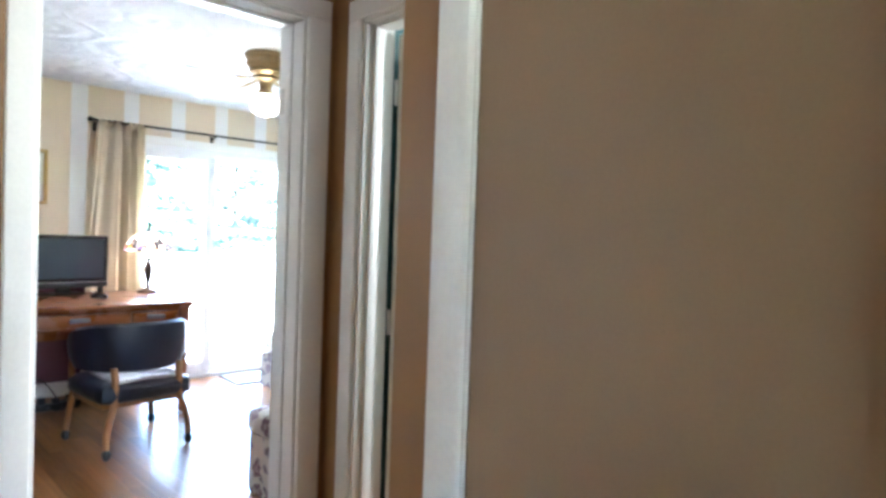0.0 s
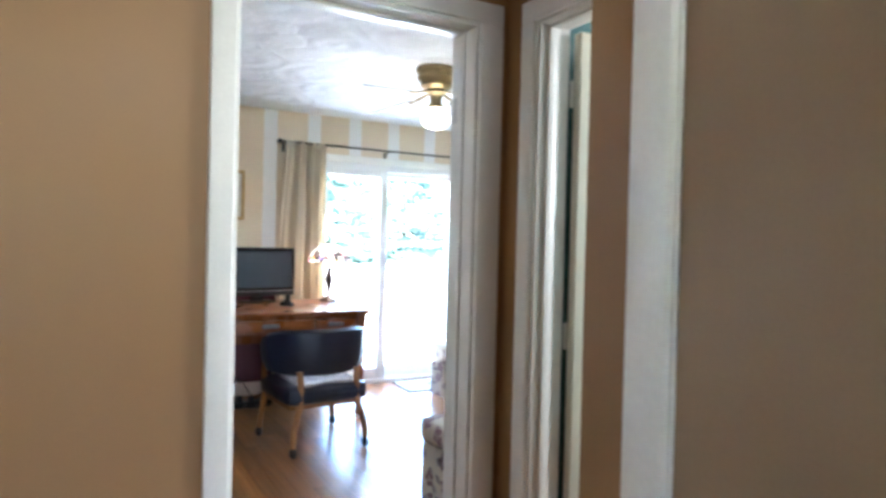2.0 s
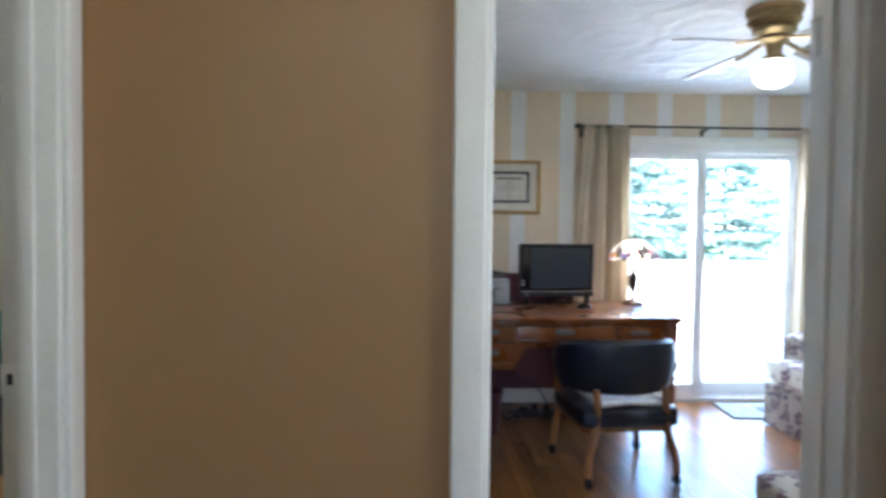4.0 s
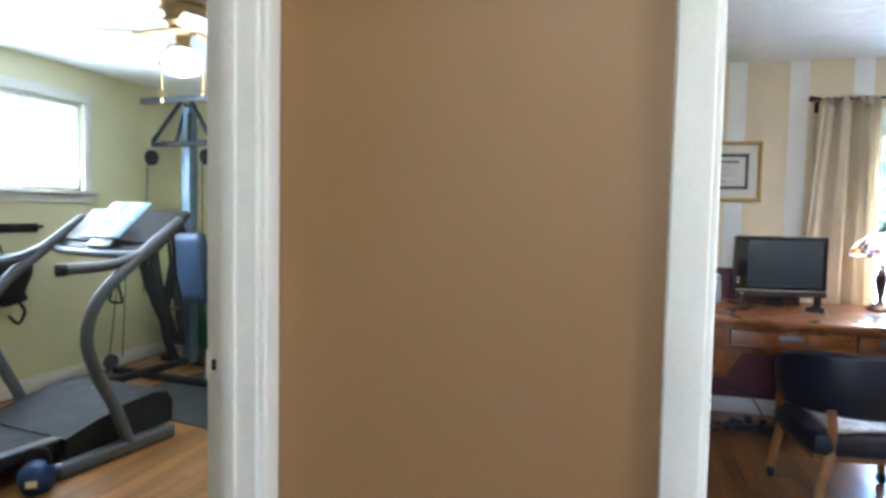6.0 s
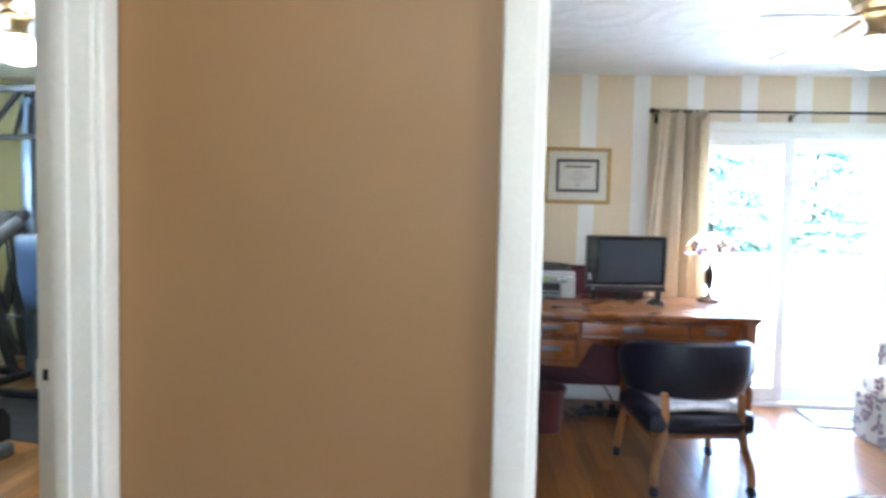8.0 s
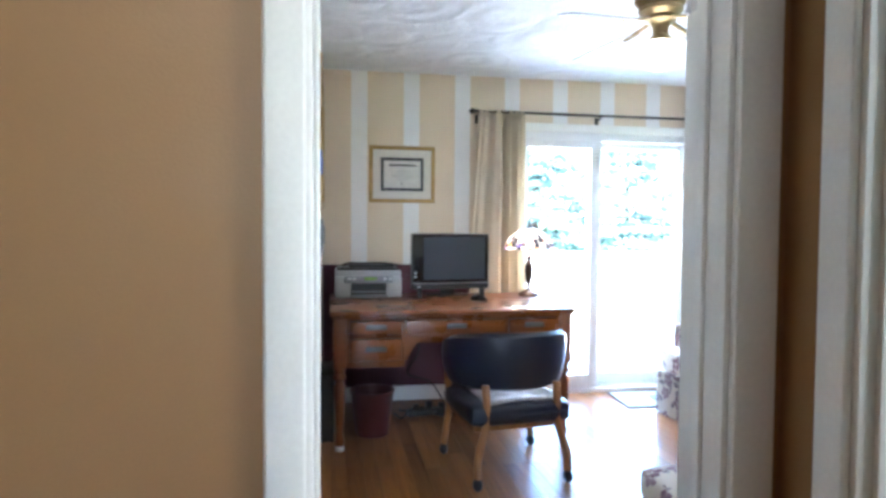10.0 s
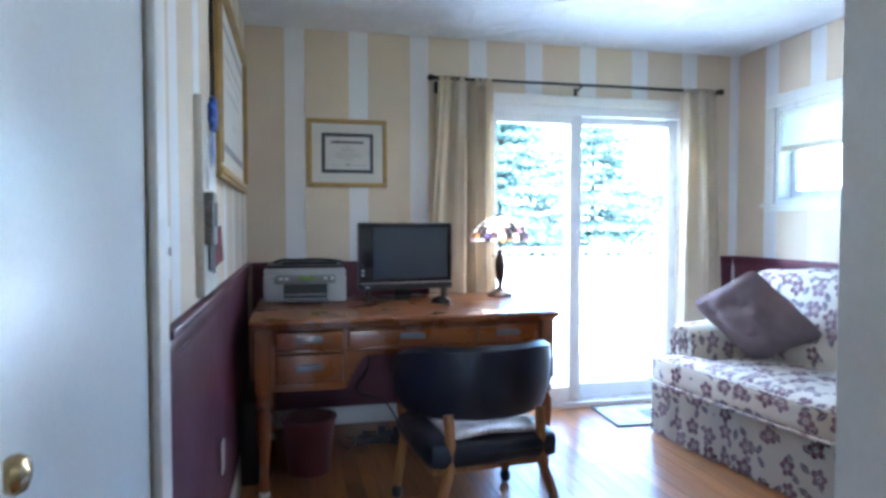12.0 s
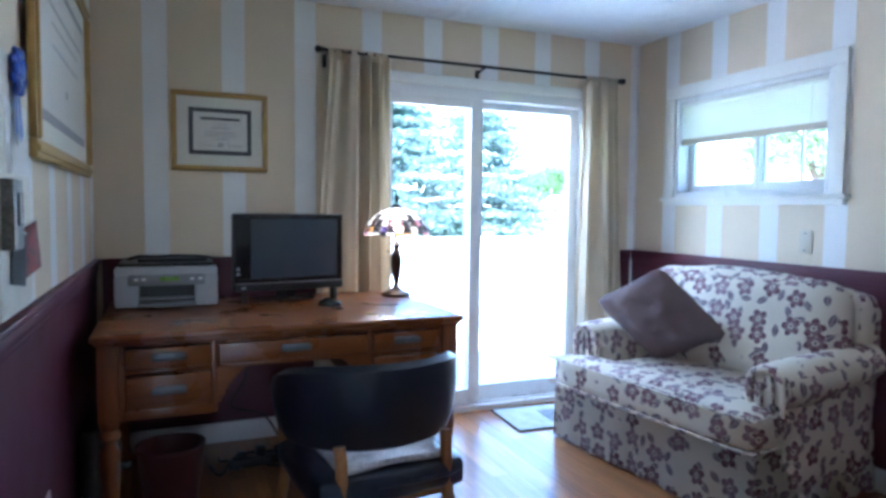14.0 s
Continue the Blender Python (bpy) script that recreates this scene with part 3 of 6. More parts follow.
# ---- the sliding door ----
slider = thing("sliding_door", pose(0, 0, 0), "white vinyl sliding glass door, closed", "sliding door", "", "structure")
fr = bmesh.new()
box(fr, SL0, SL0 + 0.05, 5.0, 5.13, 0.03, SLT, 0.003)
box(fr, SL1 - 0.05, SL1, 5.0, 5.13, 0.03, SLT, 0.003)
box(fr, SL0 + 0.05, SL1 - 0.05, 5.0, 5.13, SLT - 0.06, SLT, 0.003)
part("door_frame", fr, VINYL, slider)
part("sill_track", boxes((SL0, SL1, 4.985, 5.15, 0.0, 0.032), (SL0, SL1, 5.02, 5.028, 0.032, 0.045), (SL0, SL1, 5.085, 5.093, 0.032, 0.045), bevel=0.002), VINYL, slider, "white ribbed sill track")


def sash(parent, name, x0, x1, y0, y1, z0, z1, stile, rail_lo, rail_hi, along="x"):
    bm = bmesh.new()

    def b(a0, a1, e0, e1):
        box(bm, *((a0, a1, y0, y1) if along == "x" else (y0, y1, a0, a1)), e0, e1, 0.004)

    b(x0, x0 + stile, z0, z1)
    b(x1 - stile, x1, z0, z1)
    b(x0 + stile, x1 - stile, z0, z0 + rail_lo)
    b(x0 + stile, x1 - stile, z1 - rail_hi, z1)
    ob = part(name, bm, VINYL, parent)
    g = bmesh.new()
    ym = (y0 + y1) / 2
    q = (x0 + stile, x1 - stile, ym - 0.003, ym + 0.003)
    box(g, *(q if along == "x" else (q[2], q[3], q[0], q[1])), z0 + rail_lo, z1 - rail_hi)
    pane = part("pane", g, GLASS, ob, "clear glass pane", False)
    pane.visible_shadow = False
    return ob


sash(slider, "sliding_panel", SL0 + 0.045, 2.105, 5.005, 5.045, 0.045, SLT - 0.055, 0.08, 0.09, 0.06)
sash(slider, "fixed_panel", 2.03, SL1 - 0.045, 5.07, 5.11, 0.045, SLT - 0.055, 0.07, 0.09, 0.05)
part("pull_handle", boxes((SL0 + 0.075, SL0 + 0.10, 4.975, 5.005, 0.92, 1.16), bevel=0.006), VINYL, slider)
trim_frame("door_trim_slider", "x", FAR_Y, -1, SL0, SL1, SLT, 0.062, "white casing round the sliding door")

# ---- the office window, with its half-raised blind ----
win = thing("window_office", pose(0, 0, 0), "white sliding window with two panes", "window", "", "structure")
fr = bmesh.new()
for q in ((W0, W0 + 0.03, WZ0, WZ1), (W1 - 0.03, W1, WZ0, WZ1), (W0 + 0.03, W1 - 0.03, WZ0, WZ0 + 0.03), (W0 + 0.03, W1 - 0.03, WZ1 - 0.03, WZ1)):
    box(fr, RIGHT_X - 0.005, RIGHT_X + 0.13, q[0], q[1], q[2], q[3], 0.003)
part("window_frame", fr, VINYL, win)
sash(win, "sash", W0 + 0.03, 4.08, RIGHT_X + 0.05, RIGHT_X + 0.08, WZ0 + 0.03, WZ1 - 0.03, 0.04, 0.05, 0.04, "y")
sash(win, "sash", 4.03, W1 - 0.03, RIGHT_X + 0.085, RIGHT_X + 0.115, WZ0 + 0.03, WZ1 - 0.03, 0.04, 0.05, 0.04, "y")
part("mullion", boxes((RIGHT_X + 0.085, RIGHT_X + 0.10, 3.80, 3.815, WZ0 + 0.08, WZ1 - 0.07)), VINYL, win)
part("window_sill", boxes((RIGHT_X - 0.035, RIGHT_X + 0.02, W0 - 0.10, W1 + 0.10, WZ0 - 0.022, WZ0), bevel=0.004), WHITE, win)
trim_frame("window_trim_office", "y", RIGHT_X, -1, W0, W1, WZ1, 0.075, "white casing round the office window", WZ0, bottom=True)
setting("trim_window_apron", boxes((RIGHT_X - 0.017, RIGHT_X, W0 - 0.075, W1 + 0.075, WZ0 - 0.05, WZ0 - 0.022), bevel=0.003), WHITE, "white apron board below the window sill", "window trim")
BLIND = material("translucent_blind_vinyl", (0.80, 0.80, 0.78), 0.5, vary=0.02, bump=0.02)
_tr, _mx = node(BLIND, "ShaderNodeBsdfTranslucent", Color=(0.93, 0.90, 0.85, 1)), node(BLIND, "ShaderNodeMixShader", Fac=0.55)
BLIND.node_tree.links.new(BLIND.node_tree.nodes["Principled BSDF"].outputs[0], _mx.inputs[1])
BLIND.node_tree.links.new(_tr.outputs[0], _mx.inputs[2])
BLIND.node_tree.links.new(_mx.outputs[0], BLIND.node_tree.nodes["Material Output"].inputs["Surface"])
blind = thing("window_blind", pose(RIGHT_X + 0.018, 0, 0), "white mini blind lowered half way over the window", "blind")
part("head_rail", boxes((-0.014, 0.014, W0 + 0.035, W1 - 0.035, WZ1 - 0.06, WZ1 - 0.032), bevel=0.002), WHITE, blind)
for _k in range(15):
    _b = bmesh.new()
    _z = WZ1 - 0.072 - _k * 0.0145
    box(_b, -0.011, 0.011, W0 + 0.04, W1 - 0.04, -0.0006, 0.0006)
    bmesh.ops.rotate(_b, cent=(0, 0, 0), matrix=Matrix.Rotation(radians(62), 3, "Y"), verts=_b.verts)
    bmesh.ops.translate(_b, vec=(0, 0, _z), verts=_b.verts)
    part("slat", _b, BLIND, blind)
_b = bmesh.new()
box(_b, -0.014, 0.014, W0 + 0.038, W1 - 0.038, 1.655, 1.69, 0.004)
part("bottom_rail", _b, PLAIN, blind, "white bottom rail with gathered slats")
_b = bmesh.new()
cyl(_b, (-0.018, W0 + 0.12, WZ1 - 0.06), (-0.018, W0 + 0.12, 1.70), 0.003, seg=6)
part("wand", _b, BLIND, blind)

# ---- the gym window behind a closed white shade ----
gw = thing("window_gym", pose(0, 0, 0), "white framed gym window behind a glowing shade", "window", "", "structure")
fr = bmesh.new()
for q in ((GW0, GW0 + 0.04, GWZ0, GWZ1), (GW1 - 0.04, GW1, GWZ0, GWZ1), (GW0 + 0.04, GW1 - 0.04, GWZ0, GWZ0 + 0.04), (GW0 + 0.04, GW1 - 0.04, GWZ1 - 0.04, GWZ1)):
    box(fr, GX - 0.13, GX - 0.02, q[0], q[1], q[2], q[3], 0.003)
part("window_frame", fr, VINYL, gw)
_g = bmesh.new()
box(_g, GX - 0.09, GX - 0.084, GW0 + 0.04, GW1 - 0.04, GWZ0 + 0.04, GWZ1 - 0.04)
part("pane", _g, GLASS, gw, "clear glass pane", False).visible_shadow = False
part("window_sill", boxes((GX - 0.02, GX + 0.05, GW0 - 0.10, GW1 + 0.10, GWZ0 - 0.03, GWZ0), bevel=0.004), WHITE, gw)
trim_frame("window_trim_gym", "y", GX, 1, GW0, GW1, GWZ1, 0.08, "white casing round the gym window", GWZ0, bottom=True)
setting("trim_gym_window_apron", boxes((GX, GX + 0.017, GW0 - 0.08, GW1 + 0.08, GWZ0 - 0.09, GWZ0 - 0.03), bevel=0.003), WHITE, "white apron board below the gym window", "window trim")
SHADE = material("white_shade_cloth", (0.85, 0.85, 0.84), 0.8, vary=0.02, bump=0.05)
_tr, _mx = node(SHADE, "ShaderNodeBsdfTranslucent", Color=(0.9, 0.92, 0.93, 1)), node(SHADE, "ShaderNodeMixShader", Fac=0.75)
SHADE.node_tree.links.new(SHADE.node_tree.nodes["Principled BSDF"].outputs[0], _mx.inputs[1])
SHADE.node_tree.links.new(_tr.outputs[0], _mx.inputs[2])
SHADE.node_tree.links.new(_mx.outputs[0], SHADE.node_tree.nodes["Material Output"].inputs["Surface"])
shade = thing("roller_shade", pose(GX - 0.015, 0, 0), "white translucent roller shade glowing with daylight", "shade")
part("cloth", boxes((-0.0015, 0.0, GW0 + 0.01, GW1 - 0.01, GWZ0 + 0.03, GWZ1 - 0.03)), SHADE, shade)
_b = bmesh.new()
cyl(_b, (0.0, GW0 + 0.005, GWZ1 - 0.03), (0.0, GW1 - 0.005, GWZ1 - 0.03), 0.016)
part("roller", _b, WHITE, shade)
part("bottom_bar", boxes((-0.006, 0.006, GW0 + 0.01, GW1 - 0.01, GWZ0 + 0.012, GWZ0 + 0.03), bevel=0.003), STEEL, shade)

# ---- switches and outlets ----
sw = thing("light_switch", pose(LEFT_X, 2.545, 1.14), "white toggle light switch on the striped wall", "light switch")
part("plate", boxes((0, 0.006, -0.036, 0.036, -0.058, 0.058), bevel=0.003), WHITE, sw)
part("toggle", boxes((0.006, 0.016, -0.005, 0.005, -0.004, 0.014), bevel=0.002), VINYL, sw)
ol = thing("wall_outlet", pose(LEFT_X + 0.005, 3.53, 0.36), "white outlet plate on the burgundy wall", "outlet")
part("plate", boxes((0, 0.006, -0.036, 0.036, -0.058, 0.058), bevel=0.003), WHITE, ol)
for _z in (-0.026, 0.026):
    part("socket", boxes((0.006, 0.008, -0.016, 0.016, _z - 0.014, _z + 0.014), bevel=0.002), VINYL, ol)
cp = thing("cable_plate", pose(RIGHT_X, 3.70, 1.10), "blank cream wall plate with two screws below the window", "wall plate")
part("plate", boxes((-0.005, 0, -0.036, 0.036, -0.058, 0.058), bevel=0.002), material("cream_plate_plastic", (0.60, 0.53, 0.42), 0.4, vary=0.02, bump=0.02), cp)
for _z in (-0.042, 0.042):
    _b = bmesh.new()
    cyl(_b, (-0.005, 0, _z), (-0.0065, 0, _z), 0.0045, seg=10)
    part("screw", _b, BLACK_IRON, cp)

# ---- office things ----
CHERRY = wood("honey_stained_desk_wood", (0.185, 0.055, 0.011), (0.255, 0.080, 0.016), 0.30, 0.35, "x", False)
CHERRY_Z = wood("honey_stained_turned_wood", (0.16, 0.045, 0.010), (0.27, 0.080, 0.016), 0.34, 0.25, "z", False)
CHAIR_WOOD = wood("oak_chair_wood", (0.22, 0.09, 0.025), (0.40, 0.19, 0.065), 0.35, 0.2, "z", False)
LEATHER = material("black_leather", (0.007, 0.011, 0.026), 0.34, vary=0.15, scale=6, fine=240, bump=0.35)
# daylight glare on the black seat, put into a pale grey colour
SEAT_GLARE = material("seat_glare_grey", (0.52, 0.50, 0.51), 0.22, vary=0.35, scale=14, fine=160, bump=0.3)
PEWTER = material("pewter_pull", (0.20, 0.20, 0.21), 0.38, 1.0, vary=0.1, scale=30, bump=0.05)
BLACK_PLASTIC = material("black_plastic", (0.016, 0.016, 0.018), 0.35, vary=0.05, bump=0.03)
GLOSS_BLACK = material("glossy_black_bezel", (0.012, 0.012, 0.014), 0.12, vary=0.03, bump=0.0)
SCREEN = material("dark_grey_screen", (0.050, 0.062, 0.075), 0.20, vary=0.02, bump=0.0)
GREY_PLASTIC = material("light_grey_plastic", (0.47, 0.48, 0.49), 0.42, vary=0.04, bump=0.04)
MID_PLASTIC = material("mid_grey_plastic", (0.27, 0.28, 0.29), 0.4, vary=0.04, bump=0.04)
LCD = material("green_lcd", (0.22, 0.40, 0.07), 0.3, vary=0.05, bump=0.0)
LINEN = material("cream_linen_curtain", (0.73, 0.64, 0.50), 0.9, vary=0.06, scale=6, fine=500, bump=0.2, spec=0.1)
_tr, _mx = node(LINEN, "ShaderNodeBsdfTranslucent", Color=(0.74, 0.65, 0.50, 1)), node(LINEN, "ShaderNodeMixShader", Fac=0.42)
LINEN.node_tree.links.new(LINEN.node_tree.nodes["Principled BSDF"].outputs[0], _mx.inputs[1])
LINEN.node_tree.links.new(_tr.outputs[0], _mx.inputs[2])
LINEN.node_tree.links.new(_mx.outputs[0], LINEN.node_tree.nodes["Material Output"].inputs["Surface"])
FLORAL = floral("floral_upholstery")
MAUVE = material("dusty_mauve_velour", (0.25, 0.195, 0.20), 0.9, vary=0.12, scale=9, fine=400, bump=0.3, spec=0.2)
MAROON_BIN = material("maroon_plastic", (0.10, 0.028, 0.03), 0.4, vary=0.1, bump=0.05)
GILT = material("antique_gilt_frame", (0.42, 0.27, 0.09), 0.42, 0.55, vary=0.15, scale=20, fine=200, bump=0.15)
MATBOARD = material("cream_mat_board", (0.74, 0.71, 0.63), 0.8, vary=0.03, bump=0.05)
NAVY = material("dark_navy_mat_board", (0.03, 0.035, 0.055), 0.8, vary=0.05, bump=0.05)
GREY_MAT = material("grey_mat_board", (0.33, 0.32, 0.34), 0.8, vary=0.05, bump=0.05)
PAPER = material("certificate_paper", (0.72, 0.69, 0.64), 0.8, vary=0.03, bump=0.03)
INK = material("dark_ink", (0.05, 0.05, 0.06), 0.8, vary=0.1, bump=0.0)
FAINT_INK = material("faint_grey_ink", (0.42, 0.41, 0.40), 0.8, vary=0.1, bump=0.0)
PICTURE_GLASS = bpy.data.materials.new("picture_glass")
PICTURE_GLASS.use_nodes = True
_p = PICTURE_GLASS.node_tree.nodes["Principled BSDF"]
_p.inputs["Roughness"].default_value, _p.inputs["IOR"].default_value, _p.inputs["Transmission Weight"].default_value = 0.05, 1.45, 0.0
_p.inputs["Alpha"].default_value = 0.06
BLUE = material("royal_blue_satin", (0.01, 0.06, 0.42), 0.35, vary=0.15, scale=20, bump=0.1)
TAIL_BLUE = material("bright_blue_ribbon", (0.03, 0.16, 0.62), 0.4, vary=0.12, scale=20, bump=0.1)
PHOTO_RED = material("dark_red_photo_print", (0.15, 0.014, 0.014), 0.7, vary=0.5, scale=40, bump=0.0)
PHOTO_DARK = material("dark_photo_print", (0.03, 0.026, 0.024), 0.6, vary=0.6, scale=40, bump=0.0)
PLAQUE = material("grey_pewter_plaque", (0.22, 0.21, 0.20), 0.4, 0.4, vary=0.3, scale=30, bump=0.2)
BOARD = material("pale_paper_board", (0.70, 0.67, 0.60), 0.7, vary=0.08, scale=12, bump=0.05)
BRONZE = material("dark_bronze", (0.07, 0.05, 0.04), 0.33, 0.8, vary=0.2, scale=30, bump=0.1)
MAT_CLOTH = material("pale_green_grey_door_mat", (0.50, 0.53, 0.48), 0.95, vary=0.2, scale=14, fine=300, bump=0.5, spec=0.1)
MAT_EDGE = material("dark_mat_binding", (0.06, 0.06, 0.055), 0.9, vary=0.1, bump=0.3)


def desk():
    d = thing("desk", pose(0.075, 3.94, 0), "honey-stained wooden writing desk with five drawers", "desk")
    W, D, T = 1.425, 0.93, 0.79
    bm = bmesh.new()
    box(bm, 0, W, 0, D, T - 0.028, T, 0.009, 3)
    box(bm, 0.012, W - 0.012, 0.012, D - 0.012, T - 0.042, T - 0.028, 0.005)
    part("desktop", bm, CHERRY, d)
    z0 = T - 0.042
    for x in (0.02, W - 0.09):
        for y in (0.025, D - 0.095):
            leg = bmesh.new()
            box(leg, x, x + 0.07, y, y + 0.07, 0.47, z0, 0.004)
            lathe(leg, [(0.012, 0.025), (0.022, 0.03), (0.026, 0.06), (0.020, 0.085), (0.018, 0.10), (0.027, 0.20), (0.034, 0.32), (0.034, 0.36), (0.024, 0.385), (0.022, 0.395), (0.036, 0.41), (0.036, 0.425), (0.026, 0.44), (0.033, 0.455), (0.033, 0.47)], Matrix.Translation((x + 0.035, y + 0.035, 0)), 20)
            lg = part("leg", leg, CHERRY_Z, d)
            g = bmesh.new()
            lathe(g, [(0.02, 0.0), (0.024, 0.004), (0.024, 0.022), (0.014, 0.027)], Matrix.Translation((x + 0.035, y + 0.035, 0)), 16)
            part("glide", g, VINYL, lg, "white plastic glide")
    y = 0.035
    banks = ((0.09, 0.42, "left"), (W - 0.42, W - 0.09, "right"))
    for a, b, _ in banks:
        bm = bmesh.new()
        for x in (a, b - 0.018):
            box(bm, x, x + 0.018, y + 0.006, D - 0.1, 0.47, z0, 0.002)
        box(bm, a + 0.018, b - 0.018, D - 0.118, D - 0.1, 0.47, z0)
        box(bm, a + 0.018, b - 0.018, y + 0.02, D - 0.118, 0.475, 0.487)
        for q0, q1 in ((0.47, 0.505), (0.635, 0.65), (0.735, z0)):
            box(bm, a + 0.018, b - 0.018, y + 0.002, y + 0.02, q0, q1, 0.002)
        part("drawer_case", bm, CHERRY, d)
        for q0, q1 in ((0.509, 0.631), (0.654, 0.731)):
            drawer(d, a + 0.021, b - 0.021, q0, q1, y)
    bm = bmesh.new()
    box(bm, 0.42, W - 0.42, y + 0.004, y + 0.02, 0.735, z0)
    box(bm, 0.42, W - 0.42, y + 0.004, y + 0.02, 0.637, 0.652, 0.002)
    # shaped brackets at both upper corners of the knee hole
    for s, x in ((1, 0.42), (-1, W - 0.42)):
        for k in range(8):
            u = k / 8
            drop = 0.13 * (1 - u) ** 1.6
            box(bm, *sorted((x + s * 0.014 * k, x + s * 0.014 * (k + 1))), y + 0.004, y + 0.02, 0.637 - drop, 0.638)
    part("knee_apron", bm, CHERRY, d)
    drawer(d, 0.424, W - 0.424, 0.655, 0.732, y)
    bm = bmesh.new()
    box(bm, 0.09, W - 0.09, D - 0.07, D - 0.055, 0.45, z0)
    part("back_panel", bm, CHERRY, d)
    return d


def drawer(d, x0, x1, z0, z1, y):
    bm = bmesh.new()
    box(bm, x0, x1, y - 0.012, y + 0.012, z0, z1, 0.006, 3)
    box(bm, x0 + 0.02, x1 - 0.02, y + 0.012, y + 0.40, z0 + 0.01, z1 - 0.01)
    dr = part("drawer", bm, CHERRY, d)
    c, z = (x0 + x1) / 2, (z0 + z1) / 2 + 0.006
    h = bmesh.new()
    box(h, c - 0.052, c + 0.052, y - 0.0145, y - 0.012, z - 0.016, z + 0.014, 0.003)
    # a flat bar held off its back plate by two short posts
    box(h, c - 0.058, c + 0.058, y - 0.030, y - 0.023, z - 0.013, z + 0.010, 0.003)
    for u in (-0.045, 0.045):
        cyl(h, (c + u, y - 0.0125, z - 0.001), (c + u, y - 0.025, z - 0.001), 0.006, seg=10)
    part("drawer_pull", h, PEWTER, dr, "pewter bar pull")


desk()


def office_chair():
    """A low barrel-backed chair: upholstered curved back, padded seat, bent wooden legs on ball castors."""
    c = thing("office_chair", pose(0.98, 3.617, 0, 0, 0, 5.5), "black leather barrel-back chair with wooden legs on castors", "chair")
    # backrest: a padded band bent round the back of the seat
    R, n = 0.31, 28
    bm = bmesh.new()
    prof = [(0.0, -0.150), (0.026, -0.138), (0.040, -0.08), (0.044, 0.0), (0.040, 0.075), (0.03, 0.120), (0.0, 0.138), (-0.022, 0.120), (-0.030, 0.07), (-0.030, -0.07), (-0.022, -0.132)]
    rings = []
    for i in range(n + 1):
        u = i / n * 2 - 1
        a = radians(-90) + u * radians(112)
        fall = 0.055 * abs(u) ** 3
        squeeze = 1 - 0.38 * abs(u) ** 3
        if abs(u) > 0.97:
            squeeze *= 0.72
        ring = []
        for d, z in prof:
            r = R + d * (0.6 if abs(u) > 0.97 else 1.0)
            lean = 0.10 * z
            ring.append(bm.verts.new(((r + lean) * math.cos(a) * 0.93, (r + lean) * math.sin(a) * 0.80 + 0.02, 0.612 - fall * 0.8 + z * squeeze)))
        rings.append(ring)
    m = len(prof)
    for a, b in zip(rings, rings[1:]):
        for k in range(m):
            bm.faces.new((a[k], a[(k + 1) % m], b[(k + 1) % m], b[k]))
    bm.faces.new(rings[0][::-1])
    bm.faces.new(rings[-1])
    back = part("backrest", bm, LEATHER, c, "black leather padded backrest")
    # seat: squared at the back, rounded corners, crowned
    t = puff(-0.262, 0.262, -0.245, 0.262, 0.295, 0.408, 9, 0.30, 0.018, 3, 0.004)
    bm = bmesh.new()
    merge(bm, t)
    seat = part("seat", bm, LEATHER, c, "black leather padded seat")
    bm = bmesh.new()
    tube(bm, [(-0.247, -0.23, 0.358), (0.0, -0.260, 0.358), (0.247, -0.23, 0.358), (0.274, 0.0, 0.358), (0.247, 0.25, 0.358), (0.0, 0.278, 0.358), (-0.247, 0.25, 0.358), (-0.274, 0.0, 0.358), (-0.247, -0.23, 0.358)], 0.006, 6, 5)
    part("piping", bm, LEATHER, seat)
    # thin pad that carries the seat's painted glare
    t = puff(-0.185, 0.19, -0.225, 0.14, 0.402, 0.434, 7, 0.45, 0.006, 6, 0.006)
    bm = bmesh.new()
    merge(bm, t)
    part("seat_glare_pad", bm, SEAT_GLARE, seat, "pale seat pad coloured for daylight glare on the leather")
    bm = bmesh.new()
    box(bm, -0.24, 0.24, -0.20, 0.23, 0.265, 0.31, 0.01)
    part("seat_frame", bm, CHAIR_WOOD, c)
    legs = (((-0.236, -0.262), (-0.185, -0.235), True), ((0.236, -0.262), (0.185, -0.235), True), ((-0.258, 0.268), (-0.225, 0.225), False), ((0.27, 0.286), (0.225, 0.225), False))
    for (fx, fy), (tx, ty), tall in legs:
        bm = bmesh.new()
        if tall:
            tube(bm, [(fx, fy, 0.06), (fx * 0.90 + tx * 0.1, fy * 0.96, 0.16), (tx * 1.02, ty, 0.30), (tx, ty, 0.42), (tx * 1.02, ty + 0.012, 0.50)], 0.021, 10, 6, 0.8)
        else:
            tube(bm, [(fx, fy, 0.06), (fx * 0.95, fy * 0.97, 0.16), (tx * 1.05, ty, 0.31), (tx * 1.14, ty - 0.03, 0.44), (tx * 1.19, ty - 0.11, 0.60)], 0.020, 10, 6, 0.8)
        leg = part("leg", bm, CHAIR_WOOD, c)
        w = bmesh.new()
        ball(w, (fx, fy, 0.032), 0.032, (0.75, 1, 1), 14)
        cyl(w, (fx, fy, 0.04), (fx, fy, 0.066), 0.011, 0.016, 12)
        part("castor", w, BLACK_PLASTIC, leg, "black ball castor")
    return c


office_chair()


